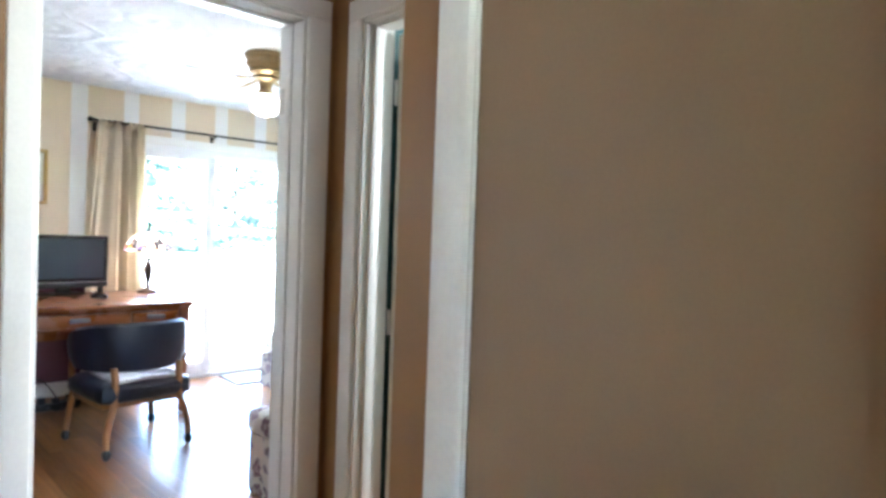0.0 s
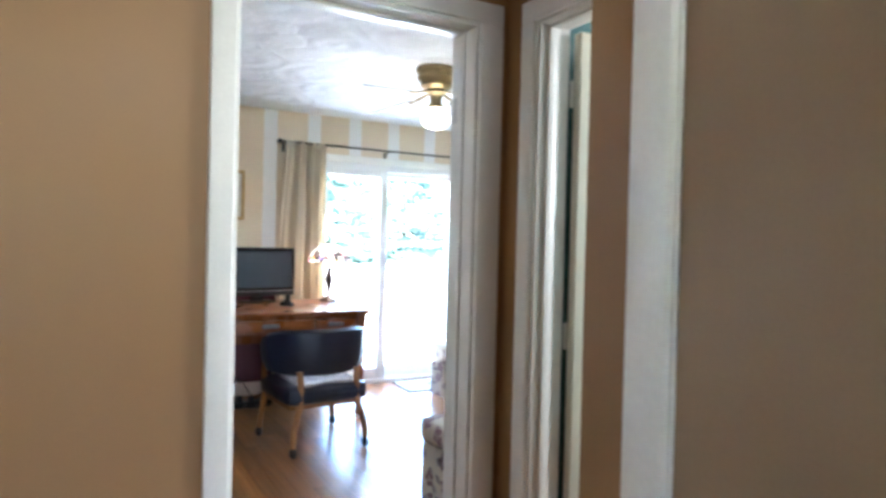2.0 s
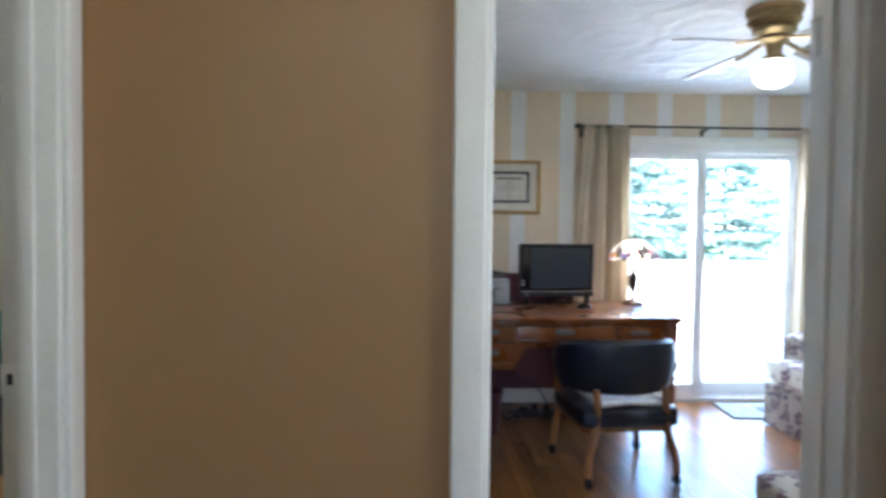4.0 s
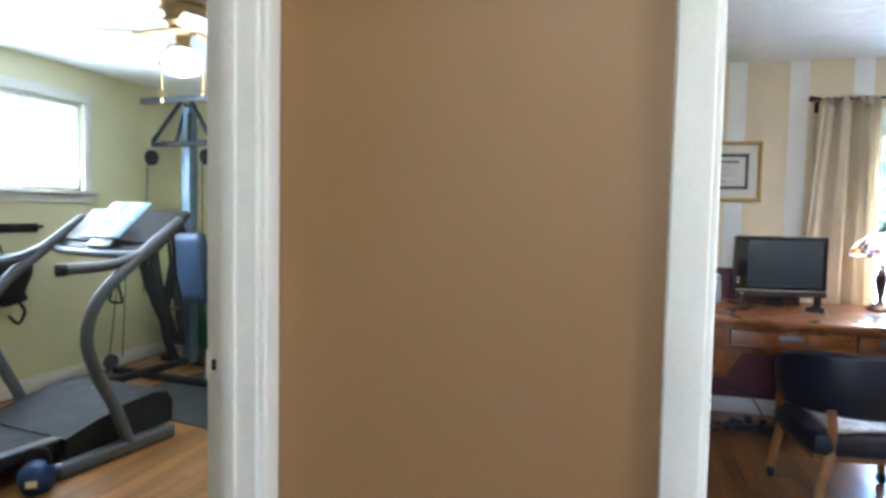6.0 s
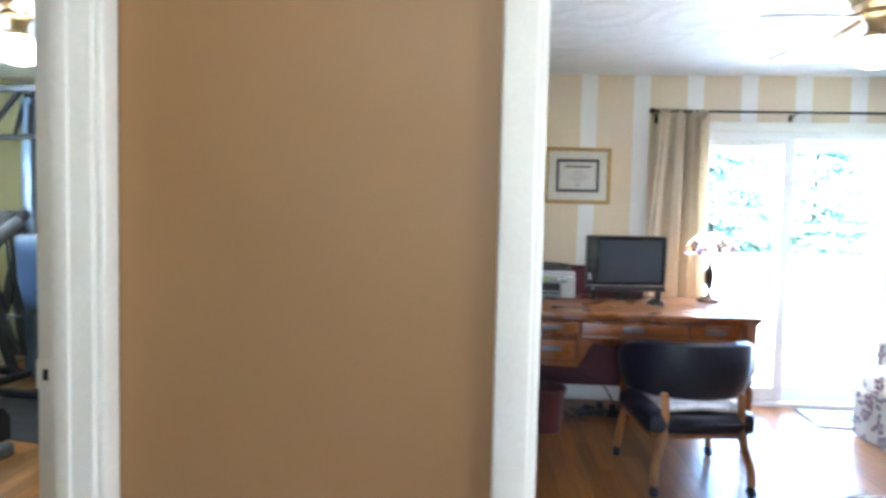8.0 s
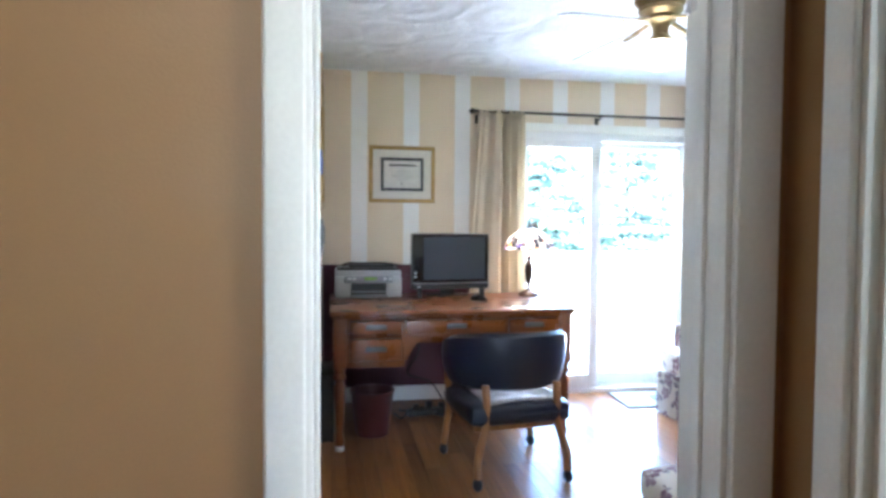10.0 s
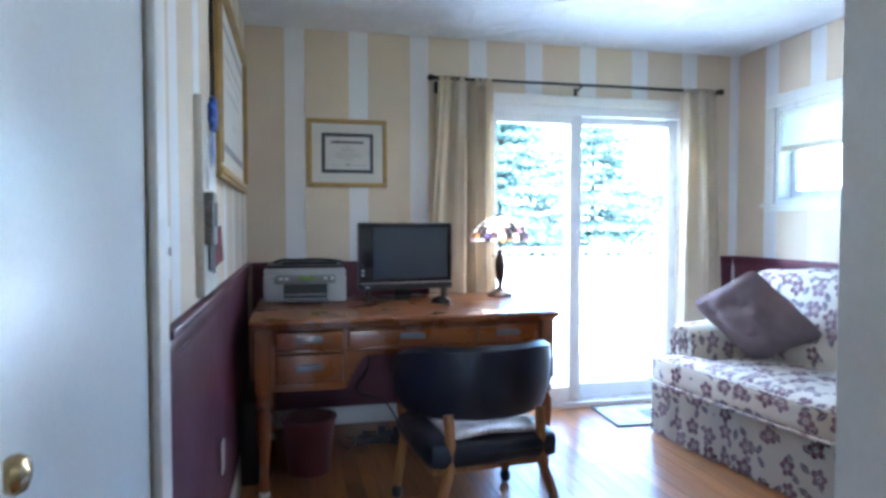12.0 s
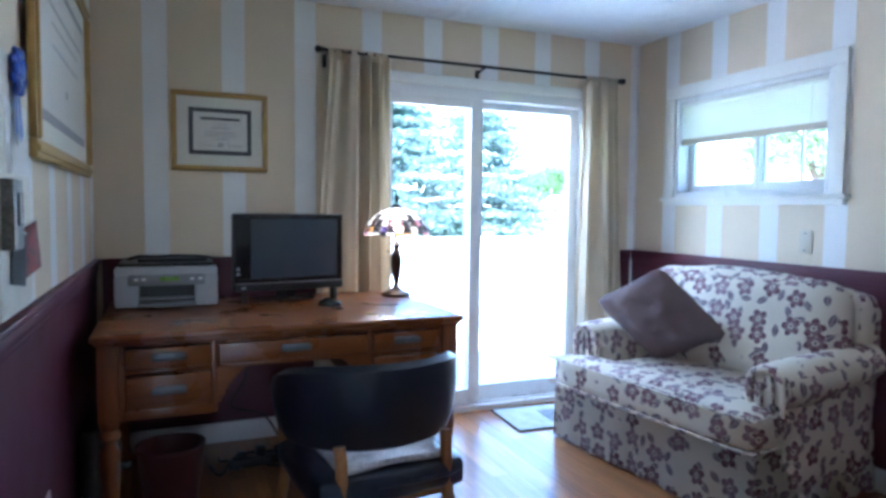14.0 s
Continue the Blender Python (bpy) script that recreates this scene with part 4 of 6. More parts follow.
def monitor():
    m = thing("computer", pose(0.876, 4.60, 0.79, 0, 0, 8), "black all-in-one desktop computer with a dark screen", "computer")
    W = 0.535
    bm = bmesh.new()
    box(bm, -W / 2, W / 2, 0.0, 0.055, 0.055, 0.425, 0.008)
    box(bm, -W / 2 + 0.05, W / 2 - 0.05, 0.055, 0.085, 0.08, 0.38, 0.012)
    part("body", bm, BLACK_PLASTIC, m)
    bm = bmesh.new()
    for q in ((-W / 2 + 0.004, W / 2 - 0.004, 0.40, 0.421), (-W / 2 + 0.004, W / 2 - 0.004, 0.098, 0.118), (-W / 2 + 0.004, -W / 2 + 0.075, 0.118, 0.40), (W / 2 - 0.028, W / 2 - 0.004, 0.118, 0.40)):
        box(bm, q[0], q[1], -0.004, 0.0, q[2], q[3], 0.0015)
    part("bezel", bm, GLOSS_BLACK, m, "glossy black bezel")
    part("screen", boxes((-W / 2 + 0.075, W / 2 - 0.028, -0.0015, 0.0, 0.118, 0.40)), SCREEN, m, "dark grey switched-off screen")
    part("lower_panel", boxes((-W / 2 + 0.004, W / 2 - 0.004, -0.010, 0.0, 0.058, 0.092), bevel=0.003), BLACK_PLASTIC, m)
    part("trim_line", boxes((-W / 2 + 0.004, W / 2 - 0.004, -0.006, 0.0, 0.093, 0.097)), STEEL, m, "thin silver trim line")
    for k, z in enumerate((0.135, 0.158)):
        part("button", boxes((-W / 2 + 0.008, -W / 2 + 0.024, -0.007, -0.004, z, z + 0.014), bevel=0.001), GREY_PLASTIC, m)
    part("maker_mark", boxes((-W / 2 + 0.03, -W / 2 + 0.05, -0.0115, -0.010, 0.07, 0.08)), GREY_PLASTIC, m)
    bm = bmesh.new()
    for s in (-1, 1):
        box(bm, s * 0.22 - 0.012, s * 0.22 + 0.012, -0.02, 0.03, 0.0, 0.06, 0.004)
    box(bm, -0.14, 0.14, 0.05, 0.19, 0.0, 0.012, 0.005)
    box(bm, -0.05, 0.05, 0.08, 0.10, 0.012, 0.2, 0.004)
    part("stand", bm, BLACK_PLASTIC, m)
    return m


monitor()


def printer():
    p = thing("printer", pose(0.11, 4.57, 0.79) @ Matrix.Diagonal((1, 1, 0.88, 1)), "grey all-in-one inkjet printer with a green display", "printer")
    W = 0.43
    bm = bmesh.new()
    box(bm, 0, 0.10, 0, 0.36, 0.005, 0.165, 0.012)
    box(bm, W - 0.10, W, 0, 0.36, 0.005, 0.165, 0.012)
    box(bm, 0.10, W - 0.10, 0.10, 0.36, 0.005, 0.165, 0.004)
    box(bm, 0.0, W, 0.02, 0.36, 0.16, 0.205, 0.012)
    part("body", bm, GREY_PLASTIC, p)
    t = bmesh.new()
    box(t, 0.055, W - 0.055, -0.018, 0.06, 0.115, 0.17, 0.012)
    part("control_panel", t, MID_PLASTIC, p)
    part("display", boxes((0.185, 0.265, -0.021, -0.017, 0.138, 0.160), bevel=0.002), LCD, p, "small green display")
    for x in (0.08, 0.11, 0.31, 0.345):
        part("button", boxes((x, x + 0.018, -0.021, -0.017, 0.142, 0.155), bevel=0.002), VINYL, p)
    part("paper_slot", boxes((0.102, W - 0.102, 0.006, 0.10, 0.03, 0.113)), BLACK_PLASTIC, p, "black paper slot")
    part("paper_tray", boxes((0.095, W - 0.095, -0.045, 0.10, 0.012, 0.028), (0.105, W - 0.105, -0.03, 0.08, 0.045, 0.056), bevel=0.004), MID_PLASTIC, p, "grey paper tray")
    lid = bmesh.new()
    box(lid, 0.012, W - 0.012, 0.06, 0.355, 0.205, 0.222, 0.006)
    box(lid, 0.09, W - 0.04, 0.12, 0.34, 0.222, 0.240, 0.007)
    part("lid", lid, BLACK_PLASTIC, p, "dark scanner lid")
    cb = bmesh.new()
    tube(cb, [(0.05, 0.20, 0.234), (0.10, 0.16, 0.252), (0.17, 0.14, 0.251), (0.26, 0.17, 0.252), (0.36, 0.15, 0.248), (0.42, 0.2, 0.234)], 0.008, 8)
    part("document_feeder", cb, BLACK_PLASTIC, p)
    return p


printer()


def mouse():
    m = thing("computer_mouse", pose(1.02, 4.40, 0.79, 0, 0, 68), "black computer mouse with a silver edge on the desk", "mouse")
    bm = bmesh.new()
    ball(bm, (0, 0, 0.004), 1.0, (0.032, 0.055, 0.033), 18)
    bmesh.ops.bisect_plane(bm, geom=list(bm.verts) + list(bm.edges) + list(bm.faces), plane_co=(0, 0, 0), plane_no=(0, 0, -1), clear_outer=True)
    part("shell", bm, GLOSS_BLACK, m)
    bm = bmesh.new()
    cyl(bm, (-0.004, 0.03, 0.028), (0.004, 0.03, 0.028), 0.009, seg=12)
    part("wheel", bm, STEEL, m)
    return m


mouse()


def table_lamp():
    l = thing("table_lamp", pose(1.43, 4.645, 0.79), "stained-glass table lamp with a bronze base, lit", "lamp")
    bm = bmesh.new()
    lathe(bm, [(0.075, 0.0), (0.078, 0.008), (0.070, 0.018), (0.045, 0.028), (0.022, 0.042), (0.014, 0.06), (0.016, 0.075), (0.024, 0.11), (0.031, 0.17), (0.030, 0.20), (0.019, 0.235), (0.013, 0.245), (0.02, 0.258), (0.02, 0.268), (0.009, 0.28), (0.009, 0.33)], None, 24)
    part("base", bm, BRONZE, l, "dark bronze turned base")
    for s in (-1, 1):
        b = bmesh.new()
        cyl(b, (s * 0.012, 0, 0.235), (s * 0.045, 0, 0.232), 0.003, seg=8)
        ball(b, (s * 0.046, 0, 0.232), 0.006, seg=8)
        part("switch_arm", b, BRASS, l)
    # the shade: leaded pieces between bronze cames, an uneven lower rim
    cols, rows, R = 26, 6, 0.172
    prof = [(0.032, 0.462), (0.070, 0.447), (0.108, 0.425), (0.138, 0.398), (0.160, 0.365), (0.172, 0.335), (0.172, 0.318)]
    glass = []
    for name, col in (("ivory", (0.90, 0.80, 0.66)), ("amber", (0.62, 0.32, 0.10)), ("violet", (0.15, 0.10, 0.24)), ("brown", (0.09, 0.035, 0.03)), ("rose", (0.50, 0.24, 0.24)), ("dusk", (0.06, 0.05, 0.05))):
        g = material(name + "_lamp_glass", col, 0.25, vary=0.2, scale=40, bump=0.1, emit=col, power=0.10)
        g.node_tree.nodes["Principled BSDF"].inputs["Transmission Weight"].default_value = 0.35
        glass.append(g)
    rnd = random.Random(11)
    shade = thing("shade", pose(0, 0, 0), "ivory and flowered stained-glass shade", "")
    shade.parent = l
    came = bmesh.new()
    for r in range(rows):
        for c in range(cols):
            a0, a1 = 2 * math.pi * c / cols, 2 * math.pi * (c + 1) / cols
            (r0, z0), (r1, z1) = prof[r], prof[r + 1]
            if r == rows - 1 and c % 2:
                z1 += 0.008
            b = bmesh.new()
            j = 0.10 * (a1 - a0)
            quad = [(r0, a0 + j, z0), (r0, a1 - j, z0), (r1, a1 - j, z1), (r1, a0 + j, z1)]
            outer = [b.verts.new((q * math.cos(a), q * math.sin(a), z)) for q, a, z in quad]
            inner = [b.verts.new(((q - 0.003) * math.cos(a), (q - 0.003) * math.sin(a), z - 0.002)) for q, a, z in quad]
            b.faces.new(outer)
            b.faces.new(inner[::-1])
            for k in range(4):
                b.faces.new((outer[k], inner[k], inner[(k + 1) % 4], outer[(k + 1) % 4]))
            mat = glass[0] if r < 3 - (c % 6 == 2) else rnd.choice(glass[:1] * 2 + glass + glass[3:])
            part("glass_piece", b, mat, shade, "", False)
    for c in range(cols):
        a = 2 * math.pi * c / cols
        tube(came, [((q + 0.0005) * math.cos(a), (q + 0.0005) * math.sin(a), z) for q, z in prof[(2 if c % 4 else 0):-1]], 0.0022, 6, 2)
    for r in (2, 3, 4, 5):
        q, z = prof[r]
        tube(came, [(q * math.cos(2 * math.pi * k / 24), q * math.sin(2 * math.pi * k / 24), z) for k in range(25)], 0.0022, 6, 1)
    part("leading", came, BRONZE, shade, "dark bronze leading")
    cap = bmesh.new()
    lathe(cap, [(0.038, 0.456), (0.036, 0.466), (0.022, 0.474), (0.008, 0.48), (0.006, 0.495), (0.010, 0.507), (0.010, 0.515), (0.004, 0.53), (0.001, 0.551)], None, 20)
    part("cap", cap, BLACK_IRON, l, "black cap with a pointed finial")
    b = bmesh.new()
    ball(b, (0, 0, 0.375), 0.026, (1, 1, 1.25), 12)
    part("bulb", b, material("lit_bulb", (1, 0.9, 0.75), 0.5, bump=0, emit=(1.0, 0.80, 0.55), power=4.0), l, "lit bulb")
    return l


table_lamp()
lamp("table_lamp_light", "POINT", pose(1.43, 4.645, 1.13), 0.17, (1.0, 0.80, 0.58), (0.03, 0.03))


def curtain(x0, x1, b0, b1, ztop, zbot, y, tabs, seed, label):
    """A tab-top linen panel in soft folds that spread towards the hem."""
    c = thing("curtain", pose(0, 0, 0), label, "curtain", "linen curtains at the sliding door")
    nx, nz = 72, 26
    rnd = random.Random(seed)
    ph = [rnd.uniform(0, 6.28) for _ in range(4)]
    bm = bmesh.new()

    def at(u, v, side):
        left, right = x0 + (b0 - x0) * v, x1 + (b1 - x1) * v
        amp = 0.028 + 0.014 * v
        s = u + 0.10 * math.sin(u * 6.0 + ph[3]) + 0.035 * math.sin(v * 3.0 + u * 4 + ph[1])
        w = math.sin(s * tabs * 3.3 + ph[0]) * (0.75 + 0.45 * math.sin(u * 5 + ph[2])) + 0.35 * math.sin(s * tabs * 7.1 + ph[2] + v * 1.3) * (1 - 0.5 * v)
        return Vector((left + (right - left) * (u + 0.012 * math.sin(v * 5 + u * 9 + ph[3])), y + amp * w + side * 0.0015, ztop + (zbot - ztop) * v))

    sheets = []
    for side in (-1, 1):
        sheets.append([[bm.verts.new(at(i / nx, j / nz, side)) for i in range(nx + 1)] for j in range(nz + 1)])
    f, k = sheets
    for j in range(nz):
        for i in range(nx):
            bm.faces.new((f[j][i], f[j][i + 1], f[j + 1][i + 1], f[j + 1][i]))
            bm.faces.new((k[j][i], k[j + 1][i], k[j + 1][i + 1], k[j][i + 1]))
    for j in range(nz):
        for i in (0, nx):
            bm.faces.new((f[j][i], f[j + 1][i], k[j + 1][i], k[j][i]))
    for i in range(nx):
        bm.faces.new((f[0][i], k[0][i], k[0][i + 1], f[0][i + 1]))
        bm.faces.new((f[nz][i], f[nz][i + 1], k[nz][i + 1], k[nz][i]))
    part("cloth", bm, LINEN, c)
    for t in range(tabs):
        u = (t + 0.5) / tabs
        p = at(u, 0, 0)
        b = bmesh.new()
        w = 0.017
        arc = [(p.y - 0.004, ztop - 0.03), (y - 0.012, ztop + 0.02), (y - 0.012, 2.087), (y - 0.007, 2.097), (y, 2.1005), (y + 0.007, 2.097), (y + 0.012, 2.087), (y + 0.012, ztop + 0.02), (p.y + 0.004, ztop - 0.03)]
        vs = [[b.verts.new((p.x + s * w, yy, zz)) for s in (-1, 1)] for yy, zz in arc]
        for q, r in zip(vs, vs[1:]):
            b.faces.new((q[0], q[1], r[1], r[0]))
        bmesh.ops.solidify(b, geom=list(b.faces), thickness=0.002)
        part("tab", b, LINEN, c)
    return c


curtain(1.12, 1.468, 1.04, 1.49, 2.072, 0.03, 4.91, 8, 1, "gathered cream linen tab-top curtain beside the desk")
curtain(2.775, 3.02, 2.75, 3.12, 2.072, 0.03, 4.91, 7, 2, "gathered cream linen tab-top curtain beside the sofa")
rod = thing("curtain_rod", pose(0, 4.91, 2.088), "thin black iron curtain rod with ball finials", "curtain rod")
_b = bmesh.new()
cyl(_b, (1.10, 0, 0), (3.045, 0, 0), 0.0085, seg=14)
part("bar", _b, BLACK_IRON, rod)
for _x, _s in ((1.10, -1), (3.045, 1)):
    _b = bmesh.new()
    lathe(_b, [(0.009, -0.012), (0.014, -0.006), (0.010, 0.0), (0.016, 0.010), (0.020, 0.022), (0.016, 0.034), (0.004, 0.042)], Matrix.Translation((_x, 0, 0)) @ Matrix.Rotation(radians(90 * _s), 4, "Y"), 16)
    part("finial", _b, BLACK_IRON, rod)
for _x in (1.13, 2.055, 3.03):
    _b = bmesh.new()
    cyl(_b, (_x, 0, -0.012), (_x, 0.088, -0.03), 0.006, seg=10)
    box(_b, _x - 0.012, _x + 0.012, 0.083, 0.09, -0.075, -0.005, 0.002)
    box(_b, _x - 0.007, _x + 0.007, -0.012, 0.012, -0.018, -0.0085, 0.002)
    part("bracket", _b, BLACK_IRON, rod)


def framed(name, w, h, border, layers, m, label, lines):
    """A picture frame in its local x-z plane, facing -y: moulding, mats, sheet, lines of writing too small to read."""
    f = thing(name, m, label, "picture frame")
    for a, b, c, d in ((-w / 2, w / 2, h - border, h), (-w / 2, w / 2, 0, border), (-w / 2, -w / 2 + border, border, h - border), (w / 2 - border, w / 2, border, h - border)):
        bm = bmesh.new()
        box(bm, a, b, -0.020, 0.0, c, d, 0.004)
        ins = border * 0.3
        box(bm, a + (ins if b - a < h and b - a <= border * 1.01 else 0), b - (ins if b - a <= border * 1.01 else 0), -0.027, -0.018, c + (ins if d - c <= border * 1.01 else 0), d - (ins if d - c <= border * 1.01 else 0), 0.004)
        part("moulding", bm, GILT, f)
    y = -0.006
    for k, (ins, mat, nm) in enumerate(layers):
        bm = bmesh.new()
        box(bm, -w / 2 + ins, w / 2 - ins, y - 0.0012, y, ins, h - ins)
        part(nm, bm, mat, f)
        y -= 0.0016
    ins = layers[-1][0]
    pw, ph = w - 2 * ins, h - 2 * ins
    for u0, u1, v, t, mat in lines:
        part("writing_line", boxes((-w / 2 + ins + u0 * pw, -w / 2 + ins + u1 * pw, y - 0.0006, y, ins + v * ph, ins + (v + t) * ph)), mat, f)
    g = part("glazing", boxes((-w / 2 + border, w / 2 - border, -0.0145, -0.013, border, h - border)), PICTURE_GLASS, f, "", False)
    g.visible_shadow = False
    return f


_lines = [(0.14, 0.86, 0.80, 0.07, INK), (0.42, 0.60, 0.68, 0.025, FAINT_INK), (0.34, 0.66, 0.58, 0.035, FAINT_INK), (0.22, 0.78, 0.47, 0.025, FAINT_INK), (0.20, 0.80, 0.39, 0.025, FAINT_INK), (0.38, 0.62, 0.30, 0.025, FAINT_INK), (0.08, 0.34, 0.12, 0.02, FAINT_INK), (0.64, 0.92, 0.12, 0.02, FAINT_INK), (0.45, 0.55, 0.10, 0.10, FAINT_INK)]
framed("diploma", 0.472, 0.402, 0.026, ((0.02, MATBOARD, "outer_mat"), (0.082, NAVY, "inner_mat"), (0.104, PAPER, "sheet")), pose(0.586, FAR_Y - 0.001, 1.43, 0, 0, 0.4), "gold-framed certificate with a cream and navy mat", _lines)
framed("large_certificate", 1.22, 0.70, 0.05, ((0.044, MATBOARD, "outer_mat"), (0.115, GREY_MAT, "inner_mat"), (0.145, PAPER, "sheet")), pose(LEFT_X + 0.014, 3.97, 1.362, 0, 0, 90), "large gold-framed certificate with a cream mat", [(0.1, 0.9, 0.78, 0.03, FAINT_INK), (0.2, 0.8, 0.66, 0.02, FAINT_INK), (0.2, 0.8, 0.5, 0.02, FAINT_INK), (0.47, 0.53, 0.22, 0.06, FAINT_INK)])

# the pale board beside it, with its ribbon, plaque and snapshots
board = thing("notice_board", pose(LEFT_X, 2.99, 0.998), "narrow pale board hung on the striped wall", "notice board")
part("panel", boxes((0, 0.022, 0, 0.32, 0, 0.565), bevel=0.002), BOARD, board)
part("paper_sheet", boxes((0.022, 0.0235, 0.07, 0.31, 0.31, 0.47)), VINYL, board, "pale printed sheet")
rb = thing("ribbon_rosette", pose(LEFT_X + 0.022, 3.15, 1.535) @ Matrix.Diagonal((1.15, 1.15, 1.15, 1)), "royal blue prize rosette with two ribbon tails", "rosette")
for _k in range(14):
    _a = 2 * math.pi * _k / 14
    _b = bmesh.new()
    ball(_b, Vector((0.008 + 0.005 * (_k % 2), 0.034 * math.cos(_a), 0.034 * math.sin(_a))), 1.0, (0.007, 0.014, 0.014), 8)
    part("pleat", _b, BLUE, rb)
_b = bmesh.new()
ball(_b, (0.010, 0, 0), 1.0, (0.012, 0.026, 0.026), 16)
part("centre_button", _b, BLUE, rb)
for _s in (-1, 1):
    _b = bmesh.new()
    _v = [_b.verts.new(p) for p in ((0.006, _s * 0.002, -0.02), (0.006, _s * 0.026, -0.02), (0.010, _s * 0.034, -0.135), (0.010, _s * 0.020, -0.12), (0.010, _s * 0.008, -0.14))]
    _b.faces.new(_v)
    bmesh.ops.solidify(_b, geom=list(_b.faces), thickness=0.0015)
    part("tail", _b, TAIL_BLUE, rb, "paler blue ribbon tail")
pl = thing("wall_plaque", pose(LEFT_X + 0.022, 3.04, 1.145), "small grey metal plaque on the pale board", "plaque")
part("plate", boxes((0, 0.026, -0.04, 0.045, 0, 0.148), bevel=0.004), PLAQUE, pl)
part("relief", boxes((0.026, 0.030, -0.018, 0.018, 0.05, 0.12), bevel=0.005), PEWTER, pl)
for _k, (_y, _z, _r, _m) in enumerate(((3.25, 1.135, 12, PHOTO_RED), (3.14, 1.125, -8, PHOTO_DARK))):
    ph = thing("photograph", pose(LEFT_X + 0.0235 + 0.003 * _k, _y, _z, _r, 0, -10 * (1 - _k)), "small dark red snapshot pinned to the board", "photograph", "pinned snapshots")
    part("print", boxes((0, 0.002, -0.07, 0.07, -0.065, 0.055)), _m, ph)
    part("border", boxes((0, 0.0022, -0.07, 0.07, 0.055, 0.060)), PAPER, ph, "white paper border")


def armchair():
    """A chair-and-a-half: skirted base, T-shaped seat cushion, pleated rolled arms, loose back cushion."""
    s = thing("loveseat", pose(2.417, 3.057, 0, 0, 0, 5.7), "cream floral upholstered loveseat with rolled arms", "sofa")
    D, W, N = 0.82, 1.37, 0.155
    bm = bmesh.new()
    merge(bm, puff(0.03, D, N + 0.02, W - 0.02, 0.10, 0.30, 8, 0.12, 0.0, 2, 0.003))
    part("base", bm, FLORAL, s)
    # the skirt hangs in front and round the sides, flat with a pleat at the corners
    bm = bmesh.new()
    path = [(D, N), (0.0, N), (0.0, W), (D, W)]
    pts = []
    for (ax, ay), (bx, by) in zip(path, path[1:]):
        for k in range(40):
            u = k / 40
            pts.append((ax + (bx - ax) * u, ay + (by - ay) * u))
    pts.append(path[-1])
    rows = []
    for z in (0.012, 0.10, 0.19, 0.285):
        row = []
        for i, (x, y) in enumerate(pts):
            w = 0.010 * (1 - z / 0.285) * math.sin(i * 1.1) + 0.006 * (1 - z / 0.285) * math.sin(i * 0.37 + 2)
            ox, oy = (0, -1) if i < 40 else ((-1, 0) if i < 80 else (0, 1))
            row.append(bm.verts.new((x + ox * (w + 0.012 * (1 - z / 0.285)), y + oy * (w + 0.012 * (1 - z / 0.285)), z)))
        rows.append(row)
    for a, b in zip(rows, rows[1:]):
        for i in range(len(a) - 1):
            bm.faces.new((a[i], a[i + 1], b[i + 1], b[i]))
    bmesh.ops.solidify(bm, geom=list(bm.faces), thickness=0.006)
    part("skirt", bm, FLORAL, s, "floral skirt reaching the floor")
    # seat cushion, wider in front of the arms
    bm = bmesh.new()
    merge(bm, puff(0.12, 0.70, 0.24, W - 0.20, 0.295, 0.455, 8, 0.28, 0.02, 4))
    merge(bm, puff(-0.03, 0.20, N, W, 0.30, 0.462, 9, 0.30, 0.012, 5))
    seat = part("seat_cushion", bm, FLORAL, s)
    for z in (0.315, 0.445):
        b = bmesh.new()
        tube(b, [(0.19, N, z), (0.0, N - 0.004, z), (-0.034, N + 0.03, z), (-0.04, W / 2, z), (-0.034, W - 0.03, z), (0.0, W + 0.004, z), (0.19, W, z)], 0.006, 6, 8)
        part("piping", b, FLORAL, seat)
    for y0, sgn in ((0.235, -1), (W - 0.10, 1)):
        bm = bmesh.new()
        merge(bm, puff(0.17, D - 0.02, y0 - 0.095, y0 + 0.095, 0.10, 0.55, 8, 0.22, 0.006, 7))
        t = bmesh.new()
        n, seg = 12, 22
        rings = []
        for i in range(n + 1):
            u = i / n
            x = 0.145 + u * (D - 0.18)
            r = (0.098 if i else 0.080) + 0.006 * math.sin(u * 6)
            rings.append([t.verts.new((x, y0 + sgn * 0.03 + r * 1.15 * math.cos(2 * math.pi * k / seg), 0.545 + r * 0.92 * math.sin(2 * math.pi * k / seg) + 0.05 * u * u)) for k in range(seg)])
        for a, b in zip(rings, rings[1:]):
            for k in range(seg):
                t.faces.new((a[k], a[(k + 1) % seg], b[(k + 1) % seg], b[k]))
        t.faces.new(rings[0][::-1])
        t.faces.new(rings[-1])
        merge(bm, t)
        arm = part("arm", bm, FLORAL, s, "rolled floral arm with a pleated front")
        b = bmesh.new()
        yc = y0 + sgn * 0.02
        arch = [(0.150, yc - 0.072, 0.44), (0.140, yc - 0.078, 0.52)] + [(0.136, yc + 0.078 * math.cos(a), 0.545 + 0.07 * math.sin(a)) for a in (2.6, 2.0, 1.57, 1.1, 0.5)] + [(0.140, yc + 0.078, 0.52), (0.150, yc + 0.072, 0.44)]
        tube(b, arch, 0.017, 8, 4)
        tube(b, [(0.146, yc - 0.022, 0.44), (0.134, yc - 0.025, 0.53), (0.140, yc - 0.01, 0.59)], 0.013, 8, 4)
        tube(b, [(0.146, yc + 0.026, 0.44), (0.134, yc + 0.025, 0.53), (0.140, yc + 0.012, 0.585)], 0.013, 8, 4)
        part("pleats", b, FLORAL, arm)
    bm = bmesh.new()
    t = puff(-0.11, 0.11, 0.17, W - 0.02, 0.10, 0.90, 8, 0.35, 0.01, 8)
